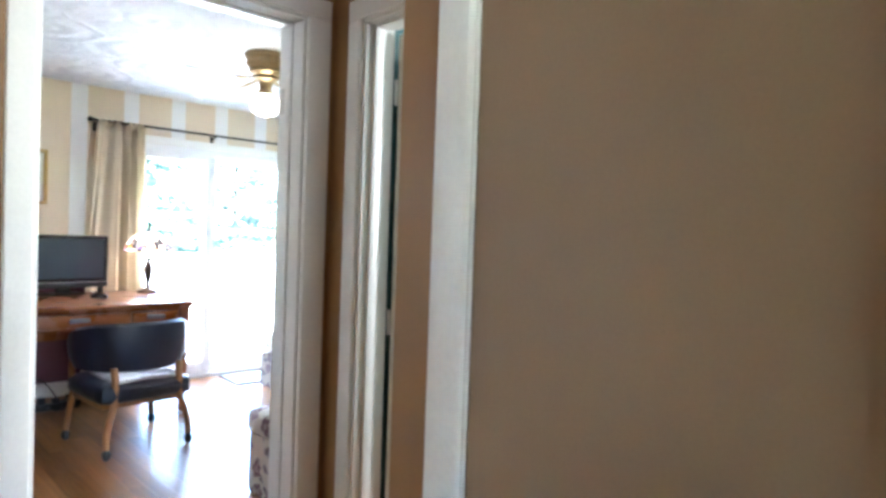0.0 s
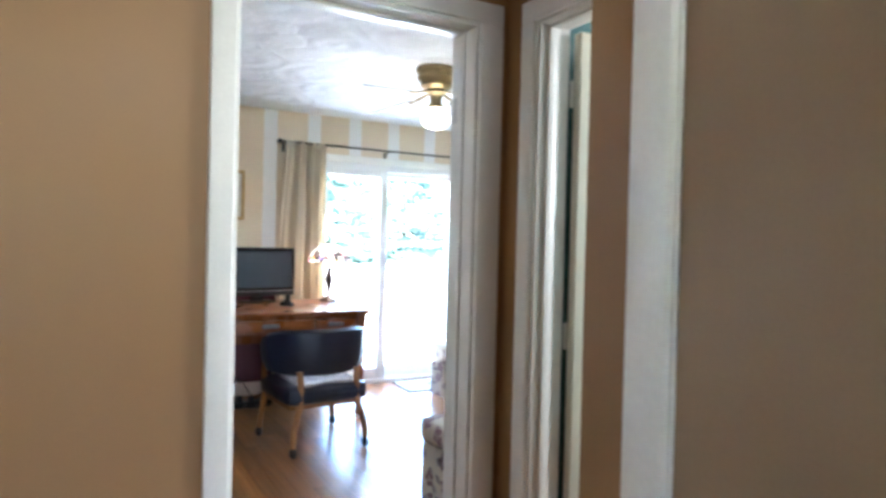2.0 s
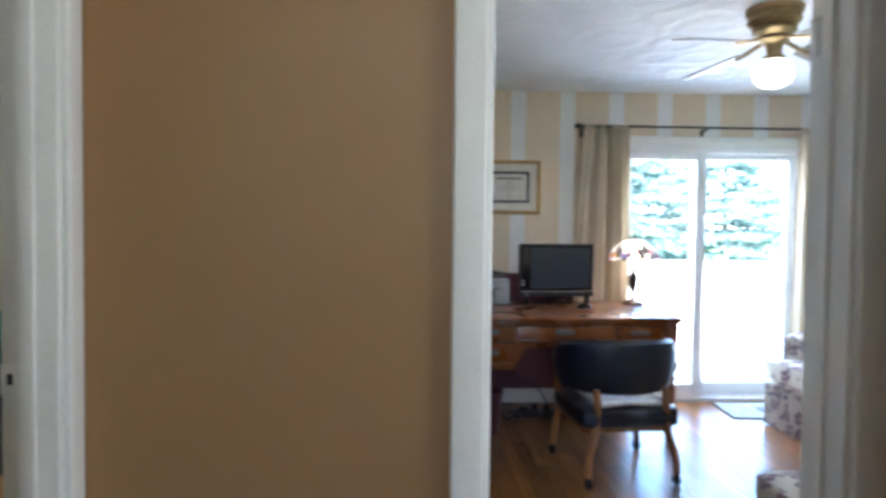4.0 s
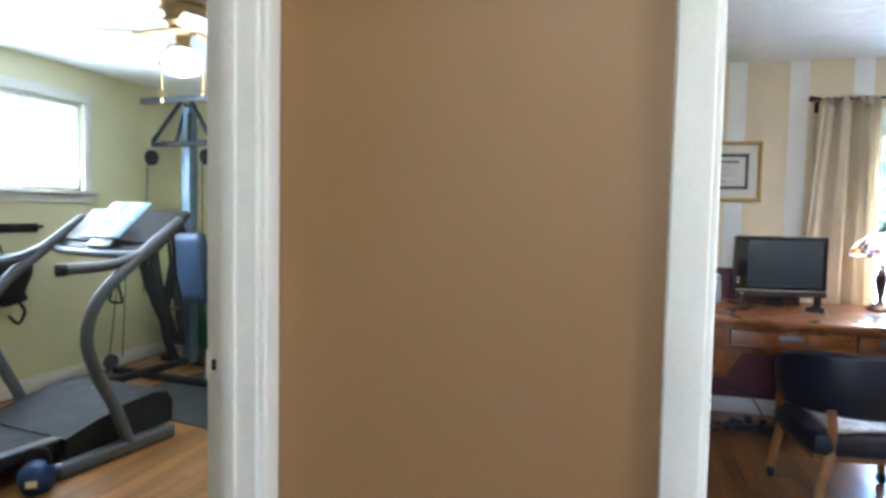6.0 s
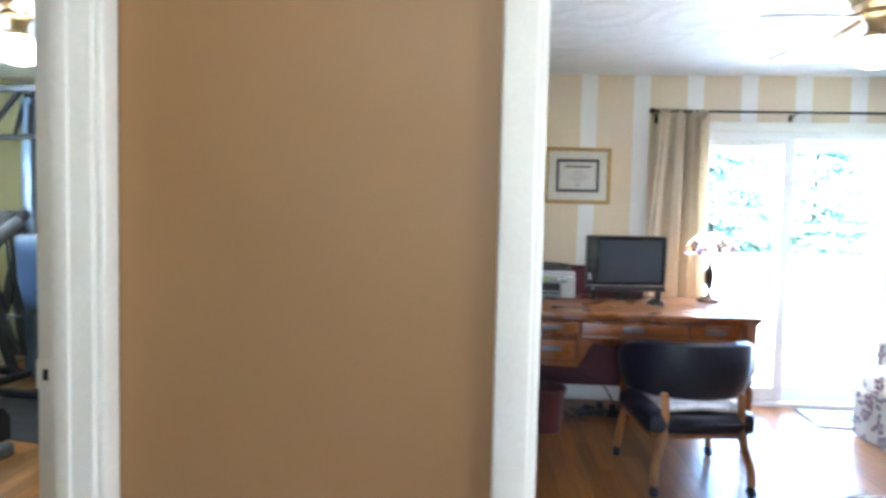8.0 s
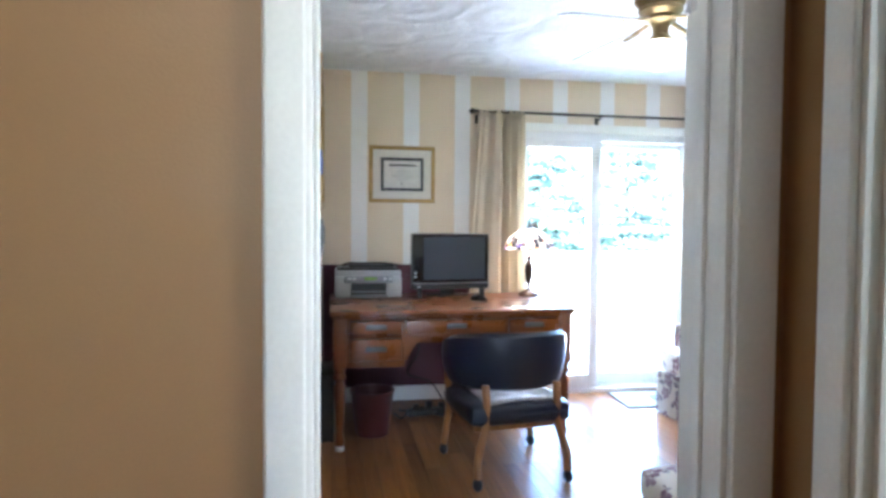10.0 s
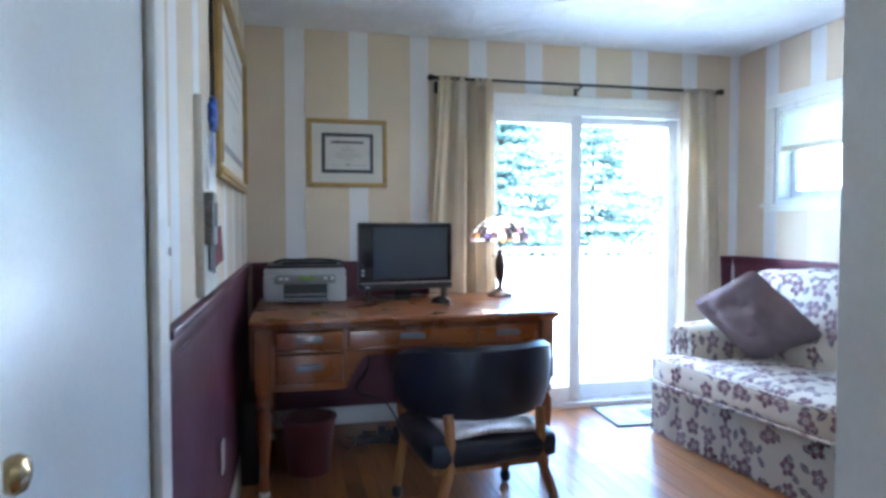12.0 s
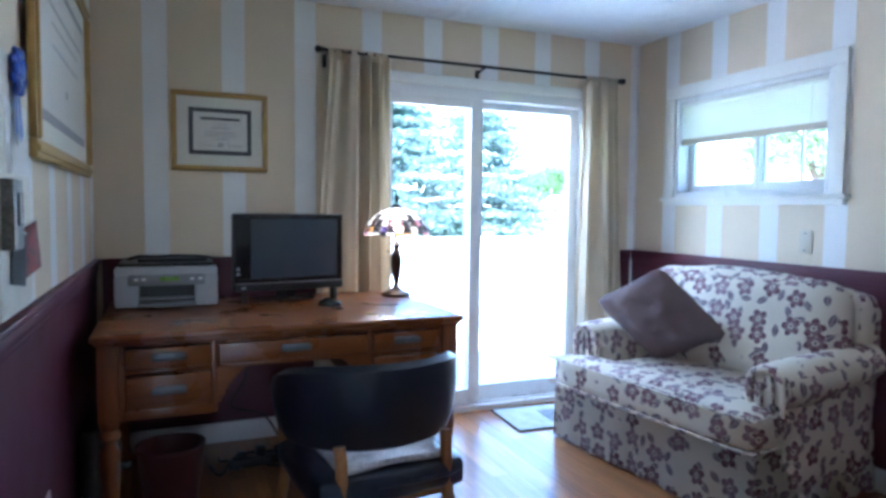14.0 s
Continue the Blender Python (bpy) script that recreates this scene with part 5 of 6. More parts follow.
    bmesh.ops.transform(t, matrix=Matrix.Translation((D - 0.08, 0, 0)) @ Matrix.Rotation(radians(6), 4, "Y"), verts=t.verts)
    merge(bm, t)
    part("back", bm, FLORAL, s)
    bm = bmesh.new()
    t = puff(-0.10, 0.10, 0.22, W - 0.08, 0.0, 0.50, 10, 0.42, 0.035, 9, 0.012)
    bmesh.ops.transform(t, matrix=Matrix.Translation((D - 0.22, 0, 0.44)) @ Matrix.Rotation(radians(11), 4, "Y"), verts=t.verts)
    merge(bm, t)
    part("back_cushion", bm, FLORAL, s)
    return s


armchair()


def pillow():
    p = thing("throw_pillow", pose(2.665, 4.06, 0.70, 12, -34, 28), "dusty mauve square throw pillow on the loveseat", "pillow")
    n, S = 24, 0.255
    bm = bmesh.new()
    g = {}
    for side in (1, -1):
        for i in range(n + 1):
            for j in range(n + 1):
                u, v = i / n * 2 - 1, j / n * 2 - 1
                h = 0.075 * ((1 - abs(u) ** 2.6) * (1 - abs(v) ** 2.6)) ** 0.55
                pinch = 1 - 0.07 * (1 - abs(u) ** 2) * abs(v) ** 2 - 0.07 * (1 - abs(v) ** 2) * abs(u) ** 2 - 0.10 * (u * v) ** 6
                wr = (0.030 * noise.noise(Vector((u * 2.6, v * 2.6, side))) + 0.018 * noise.noise(Vector((u * 6.0 + 3, v * 5.0, side)))) * (1 - abs(u) ** 4) * (1 - abs(v) ** 4)
                if side == -1 and (i in (0, n) or j in (0, n)):
                    g[side, i, j] = g[1, i, j]
                else:
                    g[side, i, j] = bm.verts.new((side * (h + wr), u * S * pinch, v * S * pinch))
        for i in range(n):
            for j in range(n):
                f = [g[side, i, j], g[side, i + 1, j], g[side, i + 1, j + 1], g[side, i, j + 1]]
                bm.faces.new(f if side == 1 else f[::-1])
    bmesh.ops.rotate(bm, cent=(0, 0, 0), matrix=Matrix.Rotation(radians(45), 3, "X"), verts=bm.verts)
    part("cover", bm, MAUVE, p)
    return p


pillow()


def ottoman():
    o = thing("ottoman", pose(1.16, 1.98, 0), "cream floral upholstered ottoman with a skirt", "ottoman")
    bm = bmesh.new()
    merge(bm, puff(0.0, 0.64, 0.0, 0.52, 0.30, 0.425, 8, 0.3, 0.014, 3))
    part("cushion", bm, FLORAL, o)
    bm = bmesh.new()
    merge(bm, puff(0.012, 0.628, 0.012, 0.508, 0.0, 0.305, 8, 0.06, 0.0, 4, 0.004))
    part("skirted_base", bm, FLORAL, o)
    return o


ottoman()

door_mat = thing("door_mat", pose(2.13, 4.545, 0, 0, 0, -4), "pale grey-green door mat with a dark border", "door mat")
part("mat_cloth", boxes((0.008, 0.742, 0.008, 0.40, 0.0, 0.008), bevel=0.002), MAT_CLOTH, door_mat)
part("binding", boxes((0, 0.75, 0, 0.008, 0, 0.009), (0, 0.75, 0.40, 0.408, 0, 0.009), (0, 0.008, 0.008, 0.40, 0, 0.009), (0.742, 0.75, 0.008, 0.40, 0, 0.009)), MAT_EDGE, door_mat, "dark cloth binding")
part("woven_motif", boxes((0.26, 0.56, 0.10, 0.30, 0.008, 0.0095)), material("grey_mat_motif", (0.20, 0.22, 0.23), 0.95, vary=0.5, scale=40, bump=0.4), door_mat, "darker woven motif")

bin_ = thing("waste_basket", pose(0.33, 4.27, 0), "maroon plastic waste basket under the desk", "waste basket")
_b = bmesh.new()
lathe(_b, [(0.095, 0.0), (0.10, 0.004), (0.128, 0.255), (0.135, 0.262), (0.135, 0.272), (0.124, 0.272), (0.118, 0.25), (0.09, 0.012), (0.001, 0.012)], None, 30)
part("bucket", _b, MAROON_BIN, bin_)
# made-up black case that stands in for the shadow between wall and desk
gap_case = thing("shadow_gap_case", pose(0.018, 4.12, 0), "black case filling the shadowed gap beside the desk leg", "computer case")
part("case", boxes((0.004, 0.082, 0, 0.40, 0.01, 0.40), bevel=0.008), BLACK_PLASTIC, gap_case)
part("front_trim", boxes((0.078, 0.088, 0.02, 0.06, 0.06, 0.36), bevel=0.003), MID_PLASTIC, gap_case)
for _x in (0.012, 0.06):
    part("foot", boxes((_x, _x + 0.02, 0.03, 0.37, 0, 0.012)), BLACK_PLASTIC, gap_case)
strip = thing("power_strip", pose(0.78, 4.62, 0, 0, 0, 8), "black power strip under the desk", "power strip")
part("bar", boxes((-0.2, 0.2, -0.03, 0.03, 0, 0.04), bevel=0.006), BLACK_PLASTIC, strip)
for _k in range(4):
    part("plug", boxes((-0.16 + _k * 0.09, -0.12 + _k * 0.09, -0.02, 0.02, 0.04, 0.075 + 0.015 * (_k % 2)), bevel=0.005), BLACK_PLASTIC, strip)
_rnd = random.Random(21)
for _k, (_a, _c) in enumerate((((0.55, 4.75, 0.01), (0.95, 4.55, 0.01)), ((0.62, 4.55, 0.01), (1.05, 4.7, 0.01)), ((0.5, 4.65, 0.01), (1.1, 4.62, 0.01)))):
    cable = thing("cable", pose(0, 0, 0), "tangled black cable lying under the desk", "cable", "cables under the desk")
    _pts = [_a] + [(_a[0] + (_c[0] - _a[0]) * u + _rnd.uniform(-0.08, 0.08), 4.62 + _rnd.uniform(-0.12, 0.14), 0.012 + _rnd.uniform(0, 0.06) * (i % 2)) for i, u in enumerate((0.15, 0.3, 0.45, 0.6, 0.75, 0.9))] + [_c]
    _b = bmesh.new()
    tube(_b, _pts, 0.006, 6, 6)
    part("cord", _b, BLACK_PLASTIC, cable)
cable = thing("cable", pose(0, 0, 0), "black cable hanging behind the desk", "cable", "cables under the desk")
_b = bmesh.new()
tube(_b, [(0.62, 4.9, 0.75), (0.70, 4.9, 0.4), (0.62, 4.9, 0.22), (0.78, 4.85, 0.16), (0.86, 4.7, 0.03)], 0.005, 6, 8)
part("cord", _b, BLACK_PLASTIC, cable)


def ceiling_fan(x, y, turn, label, group, chain=0.16, blade_mat=None, power=3.0, globe=1.0):
    """A hugger fan: stepped brass housing, four blades on irons, one glass globe below."""
    f = thing("ceiling_fan", pose(x, y, CEIL, 0, 0, turn), label, "ceiling fan", group)
    bm = bmesh.new()
    lathe(bm, [(0.118, 0.0), (0.126, -0.006), (0.126, -0.026), (0.114, -0.036), (0.112, -0.050), (0.118, -0.056), (0.118, -0.066), (0.104, -0.082), (0.092, -0.094), (0.098, -0.100), (0.098, -0.112), (0.078, -0.128), (0.066, -0.134), (0.070, -0.140), (0.070, -0.152), (0.046, -0.164), (0.036, -0.186), (0.034, -0.214), (0.052, -0.232), (0.054, -0.248)], None, 32)
    part("motor_housing", bm, ANTIQUE, f, "antique brass motor housing")
    for k in range(4):
        a = 2 * math.pi * k / 4
        r = Matrix.Rotation(a, 4, "Z")
        b = bmesh.new()
        t = bmesh.new()
        out = [(0.17, -0.045), (0.24, -0.058), (0.40, -0.066), (0.52, -0.066), (0.555, -0.05), (0.565, 0.0), (0.555, 0.05), (0.52, 0.066), (0.40, 0.066), (0.24, 0.058), (0.17, 0.045)]
        lo = [t.verts.new((p, q, -0.003)) for p, q in out]
        hi = [t.verts.new((p, q, 0.003)) for p, q in out]
        t.faces.new(lo[::-1])
        t.faces.new(hi)
        for i in range(len(out)):
            t.faces.new((lo[i], lo[(i + 1) % len(out)], hi[(i + 1) % len(out)], hi[i]))
        merge(b, t, r @ Matrix.Translation((0, 0, -0.156)) @ Matrix.Rotation(radians(5.5), 4, "Y") @ Matrix.Rotation(radians(-12), 4, "X"))
        bl = part("blade", b, blade_mat, f)
        b = bmesh.new()
        tube(b, [r @ Vector(p) for p in ((0.05, 0, -0.142), (0.11, 0, -0.160), (0.19, 0, -0.180), (0.23, 0, -0.184))], 0.011, 8, 4, 0.5)
        part("blade_iron", b, ANTIQUE, bl, "brass blade arm")
    g = bmesh.new()
    lathe(g, [(0.045, -0.198), (0.052, -0.206), (0.075, -0.226), (0.085, -0.258), (0.080, -0.290), (0.056, -0.316), (0.022, -0.328), (0.001, -0.329)], Matrix.Translation((0, 0, -0.040)) @ Matrix.Diagonal((globe, globe, 1, 1)), 28)
    part("globe", g, material("lit_milk_glass", (0.95, 0.93, 0.88), 0.4, vary=0.02, bump=0.0, emit=(1.0, 0.90, 0.74), power=power * 0.3), f, "glowing milk-glass globe")
    for s, ln in ((0.06, chain), (-0.05, chain + 0.05)) if chain else ():
        c = bmesh.new()
        p = Vector((s, 0.03, -0.215))
        for k in range(int((ln + 0.12) / 0.008)):
            ball(c, (p.x * 1.0 + 0.045 * (1 if s > 0 else -1), p.y, p.z - k * 0.008), 0.0028, seg=6)
        lathe(c, [(0.002, 0), (0.007, -0.006), (0.006, -0.02), (0.001, -0.024)], Matrix.Translation((p.x + 0.045 * (1 if s > 0 else -1), p.y, p.z - ln - 0.12)), 8)
        part("pull_chain", c, BRASS, f)
    return f


BLADE = wood("grey_oak_blade", (0.16, 0.14, 0.115), (0.27, 0.24, 0.20), 0.5, 0.0, "x", False)
ceiling_fan(1.55, 3.12, 19, "brass hugger ceiling fan with a lit globe in the office", "ceiling fans", 0.0, BLADE)
lamp("office_fan_light", "POINT", pose(1.55, 3.12, CEIL - 0.45), 0.16, (1.0, 0.90, 0.74), (0.09, 0.09))

# ---- gym things ----
ceiling_fan(-2.26, 3.17, 44, "brass hugger ceiling fan with a lit globe in the gym", "ceiling fans", 0.10, BLADE, globe=1.12)
lamp("gym_fan_light", "POINT", pose(-2.26, 3.17, CEIL - 0.45), 0.5, (1.0, 0.92, 0.78), (0.09, 0.09))
TUBE_GREY = material("silver_grey_enamel", (0.12, 0.135, 0.165), 0.45, 0.2, vary=0.06, scale=10, bump=0.03)
CHARCOAL = material("charcoal_plastic", (0.014, 0.016, 0.022), 0.62, vary=0.08, scale=8, bump=0.08)
BELT = material("black_rubber_belt", (0.02, 0.021, 0.023), 0.6, vary=0.1, scale=8, fine=300, bump=0.2)
PAGE = material("white_printed_page", (0.30, 0.44, 0.58), 0.35, vary=0.08, scale=12, bump=0.02)
KETTLE = material("blue_vinyl", (0.012, 0.055, 0.24), 0.35, vary=0.1, scale=12, bump=0.05)
BALL_GREEN = material("green_rubber", (0.01, 0.17, 0.09), 0.4, vary=0.08, bump=0.04)
LIGHT_BLUE = material("pale_blue_enamel", (0.14, 0.20, 0.28), 0.35, 0.2, vary=0.05, bump=0.02)
BLUE_VINYL = material("steel_blue_vinyl", (0.05, 0.085, 0.16), 0.4, vary=0.1, bump=0.08)


def treadmill():
    """Local axes: y towards the console, origin on the floor at the front end of the right foot rail."""
    t = thing("treadmill", pose(-2.56, 3.47, 0, 0, 0, -9), "grey motorised treadmill with a magazine on its console", "treadmill")
    W = 0.80
    for k, x in enumerate((0.0, -W)):
        b = bmesh.new()
        box(b, x - 0.035, x + 0.035, -0.72, 0.0, 0.0, 0.075, 0.02, 3)
        part("foot_rail", b, TUBE_GREY, t)
        b = bmesh.new()
        tube(b, [(x, -0.30, 0.06), (x, -0.38, 0.26), (x, -0.50, 0.50), (x, -0.54, 0.68), (x, -0.46, 0.86), (x, -0.22, 1.05), (x, 0.06, 1.24)], 0.040, 12, 8, 0.8)
        part("upright", b, TUBE_GREY, t, "curved grey tubular upright")
        b = bmesh.new()
        tube(b, [(x, -0.10, 1.10), (x * 1.0, -0.28, 1.04), (x + (0.04 if k else -0.04), -0.42, 1.01), (x + (0.10 if k else -0.10), -0.60, 1.0)], 0.028, 10, 6)
        h = part("handrail", b, TUBE_GREY, t)
        b = bmesh.new()
        tube(b, [(x + (0.09 if k else -0.09), -0.58, 1.0), (x + (0.107 if k else -0.107), -0.62, 1.0)], 0.031, 10, 3)
        part("end_cap", b, CHARCOAL, h)
    b = bmesh.new()
    box(b, -W + 0.09, -0.09, -2.0, -0.45, 0.10, 0.15, 0.012)
    part("deck", b, CHARCOAL, t)
    part("running_belt", boxes((-W + 0.16, -0.16, -1.98, -0.46, 0.15, 0.156)), BELT, t, "black running belt")
    for x in (-W + 0.09, -0.155):
        part("side_rail", boxes((x, x + 0.065, -2.0, -0.5, 0.15, 0.165), bevel=0.005), TUBE_GREY, t)
    b = bmesh.new()
    n = 10
    prof = [(-0.62, 0.165), (-0.45, 0.215), (-0.25, 0.262), (-0.08, 0.275), (0.02, 0.255), (0.06, 0.19), (0.06, 0.06), (-0.62, 0.06)]
    ends = []
    for x, s in ((-W + 0.06, 0.94), (-W + 0.12, 1.0), (-0.12, 1.0), (-0.06, 0.94)):
        ends.append([b.verts.new((x, y * (1 if y < 0 else s), 0.06 + (z - 0.06) * s)) for y, z in prof])
    for p, q in zip(ends, ends[1:]):
        for i in range(len(prof)):
            b.faces.new((p[i], p[(i + 1) % len(prof)], q[(i + 1) % len(prof)], q[i]))
    b.faces.new(ends[0])
    b.faces.new(ends[-1][::-1])
    hood = part("motor_hood", b, CHARCOAL, t)
    part("badge", boxes((-0.42, -0.34, -0.202, -0.18, 0.272, 0.276)), TUBE_GREY, hood)
    # console, tilted towards the runner
    tilt = Matrix.Translation((-W / 2, 0.0, 1.20)) @ Matrix.Rotation(radians(40), 4, "X")
    b, q = bmesh.new(), bmesh.new()
    box(q, -W / 2 + 0.0, W / 2 - 0.0, -0.20, 0.17, -0.05, 0.0, 0.02, 3)
    merge(b, q, tilt)
    con = part("console", b, CHARCOAL, t)
    for x0, x1 in ((-0.36, -0.10), (0.10, 0.36)):
        b, q = bmesh.new(), bmesh.new()
        box(q, x0, x1, -0.14, 0.13, 0.0, 0.014, 0.01)
        merge(b, q, tilt)
        part("tray", b, BELT, con, "black moulded cup tray")
    b, q = bmesh.new(), bmesh.new()
    box(q, -0.09, 0.09, -0.19, -0.14, 0.0, 0.03, 0.01)
    merge(b, q, tilt)
    part("pulse_grip", b, STEEL, con, "bright metal pulse grip")
    b = bmesh.new()
    tube(b, [(-W, -0.10, 1.10), (-W + 0.06, -0.16, 1.06), (-W / 2, -0.18, 1.05), (-0.06, -0.16, 1.06), (0, -0.10, 1.10)], 0.022, 10, 6)
    part("cross_bar", b, TUBE_GREY, t)
    return t


treadmill()
mag = thing("magazine", pose(-2.56, 3.47, 0, 0, 0, -9) @ Matrix.Translation((-0.40, -0.03, 1.222)) @ Matrix.Rotation(radians(40), 4, "X"), "open pale blue magazine propped on the treadmill console", "magazine")
for _s in (-1, 1):
    _b = bmesh.new()
    box(_b, *sorted((0, _s * 0.16)), -0.14, 0.17, 0.014, 0.02, 0.002)
    part("page", _b, PAGE, mag)
part("holder_bar", boxes((-0.15, 0.15, 0.0, 0.018, 0.021, 0.03), bevel=0.004), VINYL, mag, "white page holder bar")

kb = thing("kettlebell", pose(-2.66, 2.65, 0, 0, 0, 30) @ Matrix.Scale(0.76, 4), "blue vinyl kettlebell with a black handle on the floor", "kettlebell")
_b = bmesh.new()
lathe(_b, [(0.06, 0.0), (0.075, 0.004), (0.098, 0.05), (0.104, 0.09), (0.096, 0.13), (0.07, 0.165), (0.04, 0.178), (0.001, 0.18)], None, 26)
part("bell", _b, KETTLE, kb)
_b = bmesh.new()
tube(_b, [(-0.062, 0, 0.155), (-0.072, 0, 0.20), (-0.05, 0, 0.245), (0, 0, 0.258), (0.05, 0, 0.245), (0.072, 0, 0.20), (0.062, 0, 0.155)], 0.016, 10, 6)
part("handle", _b, BLACK_IRON, kb)
part("label_patch", boxes((-0.03, 0.03, -0.106, -0.098, 0.06, 0.10), bevel=0.002), VINYL, kb)

gm = thing("floor_mat", pose(-3.38, 4.20, 0, 0, 0, -12), "black rubber gym mat under the weight machine", "floor mat")
part("sheet", boxes((0, 2.1, -0.38, 1.25, 0.0, 0.01), bevel=0.003), BELT, gm)

eb = thing("exercise_ball", pose(-3.35, 5.22, 0.01), "green rubber exercise ball behind the weight machine", "ball")
_b = bmesh.new()
ball(_b, (0, 0, 0.32), 0.32, seg=32)
part("ball", _b, BALL_GREEN, eb)


def home_gym():
    """A rod-resistance machine: bench rails, mast with cross bars and pulleys, a fan of black rods, cables and handles."""
    g = thing("weight_machine", pose(-3.44, 4.60, 0.01, 0, 0, -8), "grey and blue rod-resistance weight machine with cables", "exercise machine")
    b = bmesh.new()
    box(b, -0.42, 0.60, -0.18, -0.12, 0.0, 0.05, 0.01)
    box(b, -0.42, 0.60, 0.30, 0.36, 0.0, 0.05, 0.01)
    box(b, -0.03, 0.03, -0.6, 0.36, 0.05, 0.10, 0.01)
    part("base_frame", b, CHARCOAL, g)
    b = bmesh.new()
    box(b, -0.045, 0.045, 0.16, 0.25, 0.05, 2.1, 0.01)
    part("mast", b, LIGHT_BLUE, g, "pale blue upright mast")
    b = bmesh.new()
    tube(b, [(-0.05, 0.12, 0.05), (-0.16, 0.10, 0.35), (-0.10, 0.12, 0.80), (-0.02, 0.14, 1.10), (-0.14, 0.06, 1.20), (-0.36, 0.0, 1.18)], 0.036, 10, 8)
    part("front_frame", b, CHARCOAL, g)
    b = bmesh.new()
    box(b, -0.46, 0.46, 0.14, 0.20, 2.14, 2.19, 0.008)
    part("top_bar", b, TUBE_GREY, g, "silver top cross bar")
    b = bmesh.new()
    box(b, -0.30, 0.34, 0.10, 0.15, 1.79, 1.83, 0.008)
    part("lower_bar", b, CHARCOAL, g)
    for s in (-1, 1):
        b = bmesh.new()
        cyl(b, (s * 0.05, 0.17, 2.15), (s * 0.30, 0.12, 1.83), 0.018, seg=10)
        cyl(b, (s * 0.02, 0.19, 2.13), (s * 0.06, 0.13, 1.83), 0.016, seg=10)
        part("brace", b, CHARCOAL, g)
        b = bmesh.new()
        lathe(b, [(0.02, -0.012), (0.062, -0.012), (0.055, 0.0), (0.062, 0.012), (0.02, 0.012)], Matrix.Translation((s * 0.28, 0.09, 1.70)) @ Matrix.Rotation(radians(90), 4, "Y"), 18)
        part("pulley", b, CHARCOAL, g)
        b = bmesh.new()
        cyl(b, (s * 0.28, 0.05, 1.66), (s * 0.30, 0.02, 0.62), 0.004, seg=6)
        part("cable", b, CHARCOAL, g)
        b = bmesh.new()
        cyl(b, (s * 0.40, -0.10, 1.00), (s * 0.52, -0.12, 0.10), 0.004, seg=6)
        cyl(b, (s * 0.36, -0.08, 1.0), (s * 0.40, -0.10, 0.12), 0.004, seg=6)
        part("cable", b, CHARCOAL, g)
        b = bmesh.new()
        lathe(b, [(0.02, -0.014), (0.06, -0.014), (0.052, 0.0), (0.06, 0.014), (0.02, 0.014)], Matrix.Translation((s * 0.50, -0.12, 0.07)) @ Matrix.Rotation(radians(90), 4, "Y"), 18)
        part("pulley", b, TUBE_GREY, g)
        b = bmesh.new()
        p = Vector((s * 0.30, -0.24, 0.58))
        tube(b, [p + Vector((0, 0, 0.24)), p + Vector((0.05, 0, 0.06)), p + Vector((0.06, 0, 0.0)), p + Vector((-0.06, 0, 0.0)), p + Vector((-0.05, 0, 0.06)), p + Vector((0, 0, 0.24))], 0.010, 8, 3)
        part("grip", b, BLACK_IRON, g, "black triangular hand grip")
    for k in range(9):
        b = bmesh.new()
        x = -0.44 + 0.045 * k + (0.10 if k > 5 else 0)
        tube(b, [(-0.10 + 0.018 * k, 0.10, 0.22), (x * 0.8 + 0.02, 0.06, 0.70), (x, 0.04, 1.22 - 0.015 * (k % 3))], 0.011 + 0.004 * (k % 2), 8, 5)
        cyl(b, (x - 0.012, 0.04, 1.235 - 0.015 * (k % 3)), (x + 0.012, 0.04, 1.235 - 0.015 * (k % 3)), 0.014, seg=8)
        part("resistance_rod", b, BELT, g, "black resistance rod")
    b = bmesh.new()
    box(b, -0.16, -0.02, 0.10, 0.16, 1.20, 1.25, 0.008)
    part("rod_clip", b, CHARCOAL, g)
    b = bmesh.new()
    t = puff(0.17, 0.42, -0.02, 0.08, 0.60, 1.12, 7, 0.35, 0.008, 2)
    bmesh.ops.transform(t, matrix=Matrix.Rotation(radians(6), 4, "X"), verts=t.verts)
    merge(b, t)
    part("back_pad", b, BLUE_VINYL, g, "blue vinyl back pad")
    return g


home_gym()

rack = thing("wall_rack", pose(GX, 3.55, 1.16), "dark wall rack with a black harness bag hanging from it", "wall rack")
_b = bmesh.new()
box(_b, 0.0, 0.02, -0.5, 0.42, -0.03, 0.03, 0.004)
for _k in range(5):
    cyl(_b, (0.02, -0.42 + 0.2 * _k, 0.0), (0.10, -0.42 + 0.2 * _k, 0.01), 0.01, seg=8)
part("hook_bar", _b, CHARCOAL, rack)
bag = thing("harness_bag", pose(GX + 0.09, 3.52, 1.13), "black padded harness bag hanging on the gym wall", "bag")
_b = bmesh.new()
merge(_b, puff(-0.05, 0.06, -0.10, 0.28, -0.46, -0.14, 7, 0.4, 0.02, 6, 0.03))
part("pouch", _b, BELT, bag)
for _s, _e in ((-0.1, 0.02), (0.1, 0.0)):
    _b = bmesh.new()
    tube(_b, [(0.0, _s, -0.25), (0.01, _s * 0.9, -0.10), (0.0, _e, 0.0)], 0.014, 8, 5, 0.5)
    part("strap", _b, BELT, bag)
_b = bmesh.new()
tube(_b, [(0.03, 0.16, -0.42), (0.05, 0.22, -0.52), (0.04, 0.18, -0.60), (0.03, 0.12, -0.54)], 0.010, 8, 6)
part("loop", _b, BELT, bag)

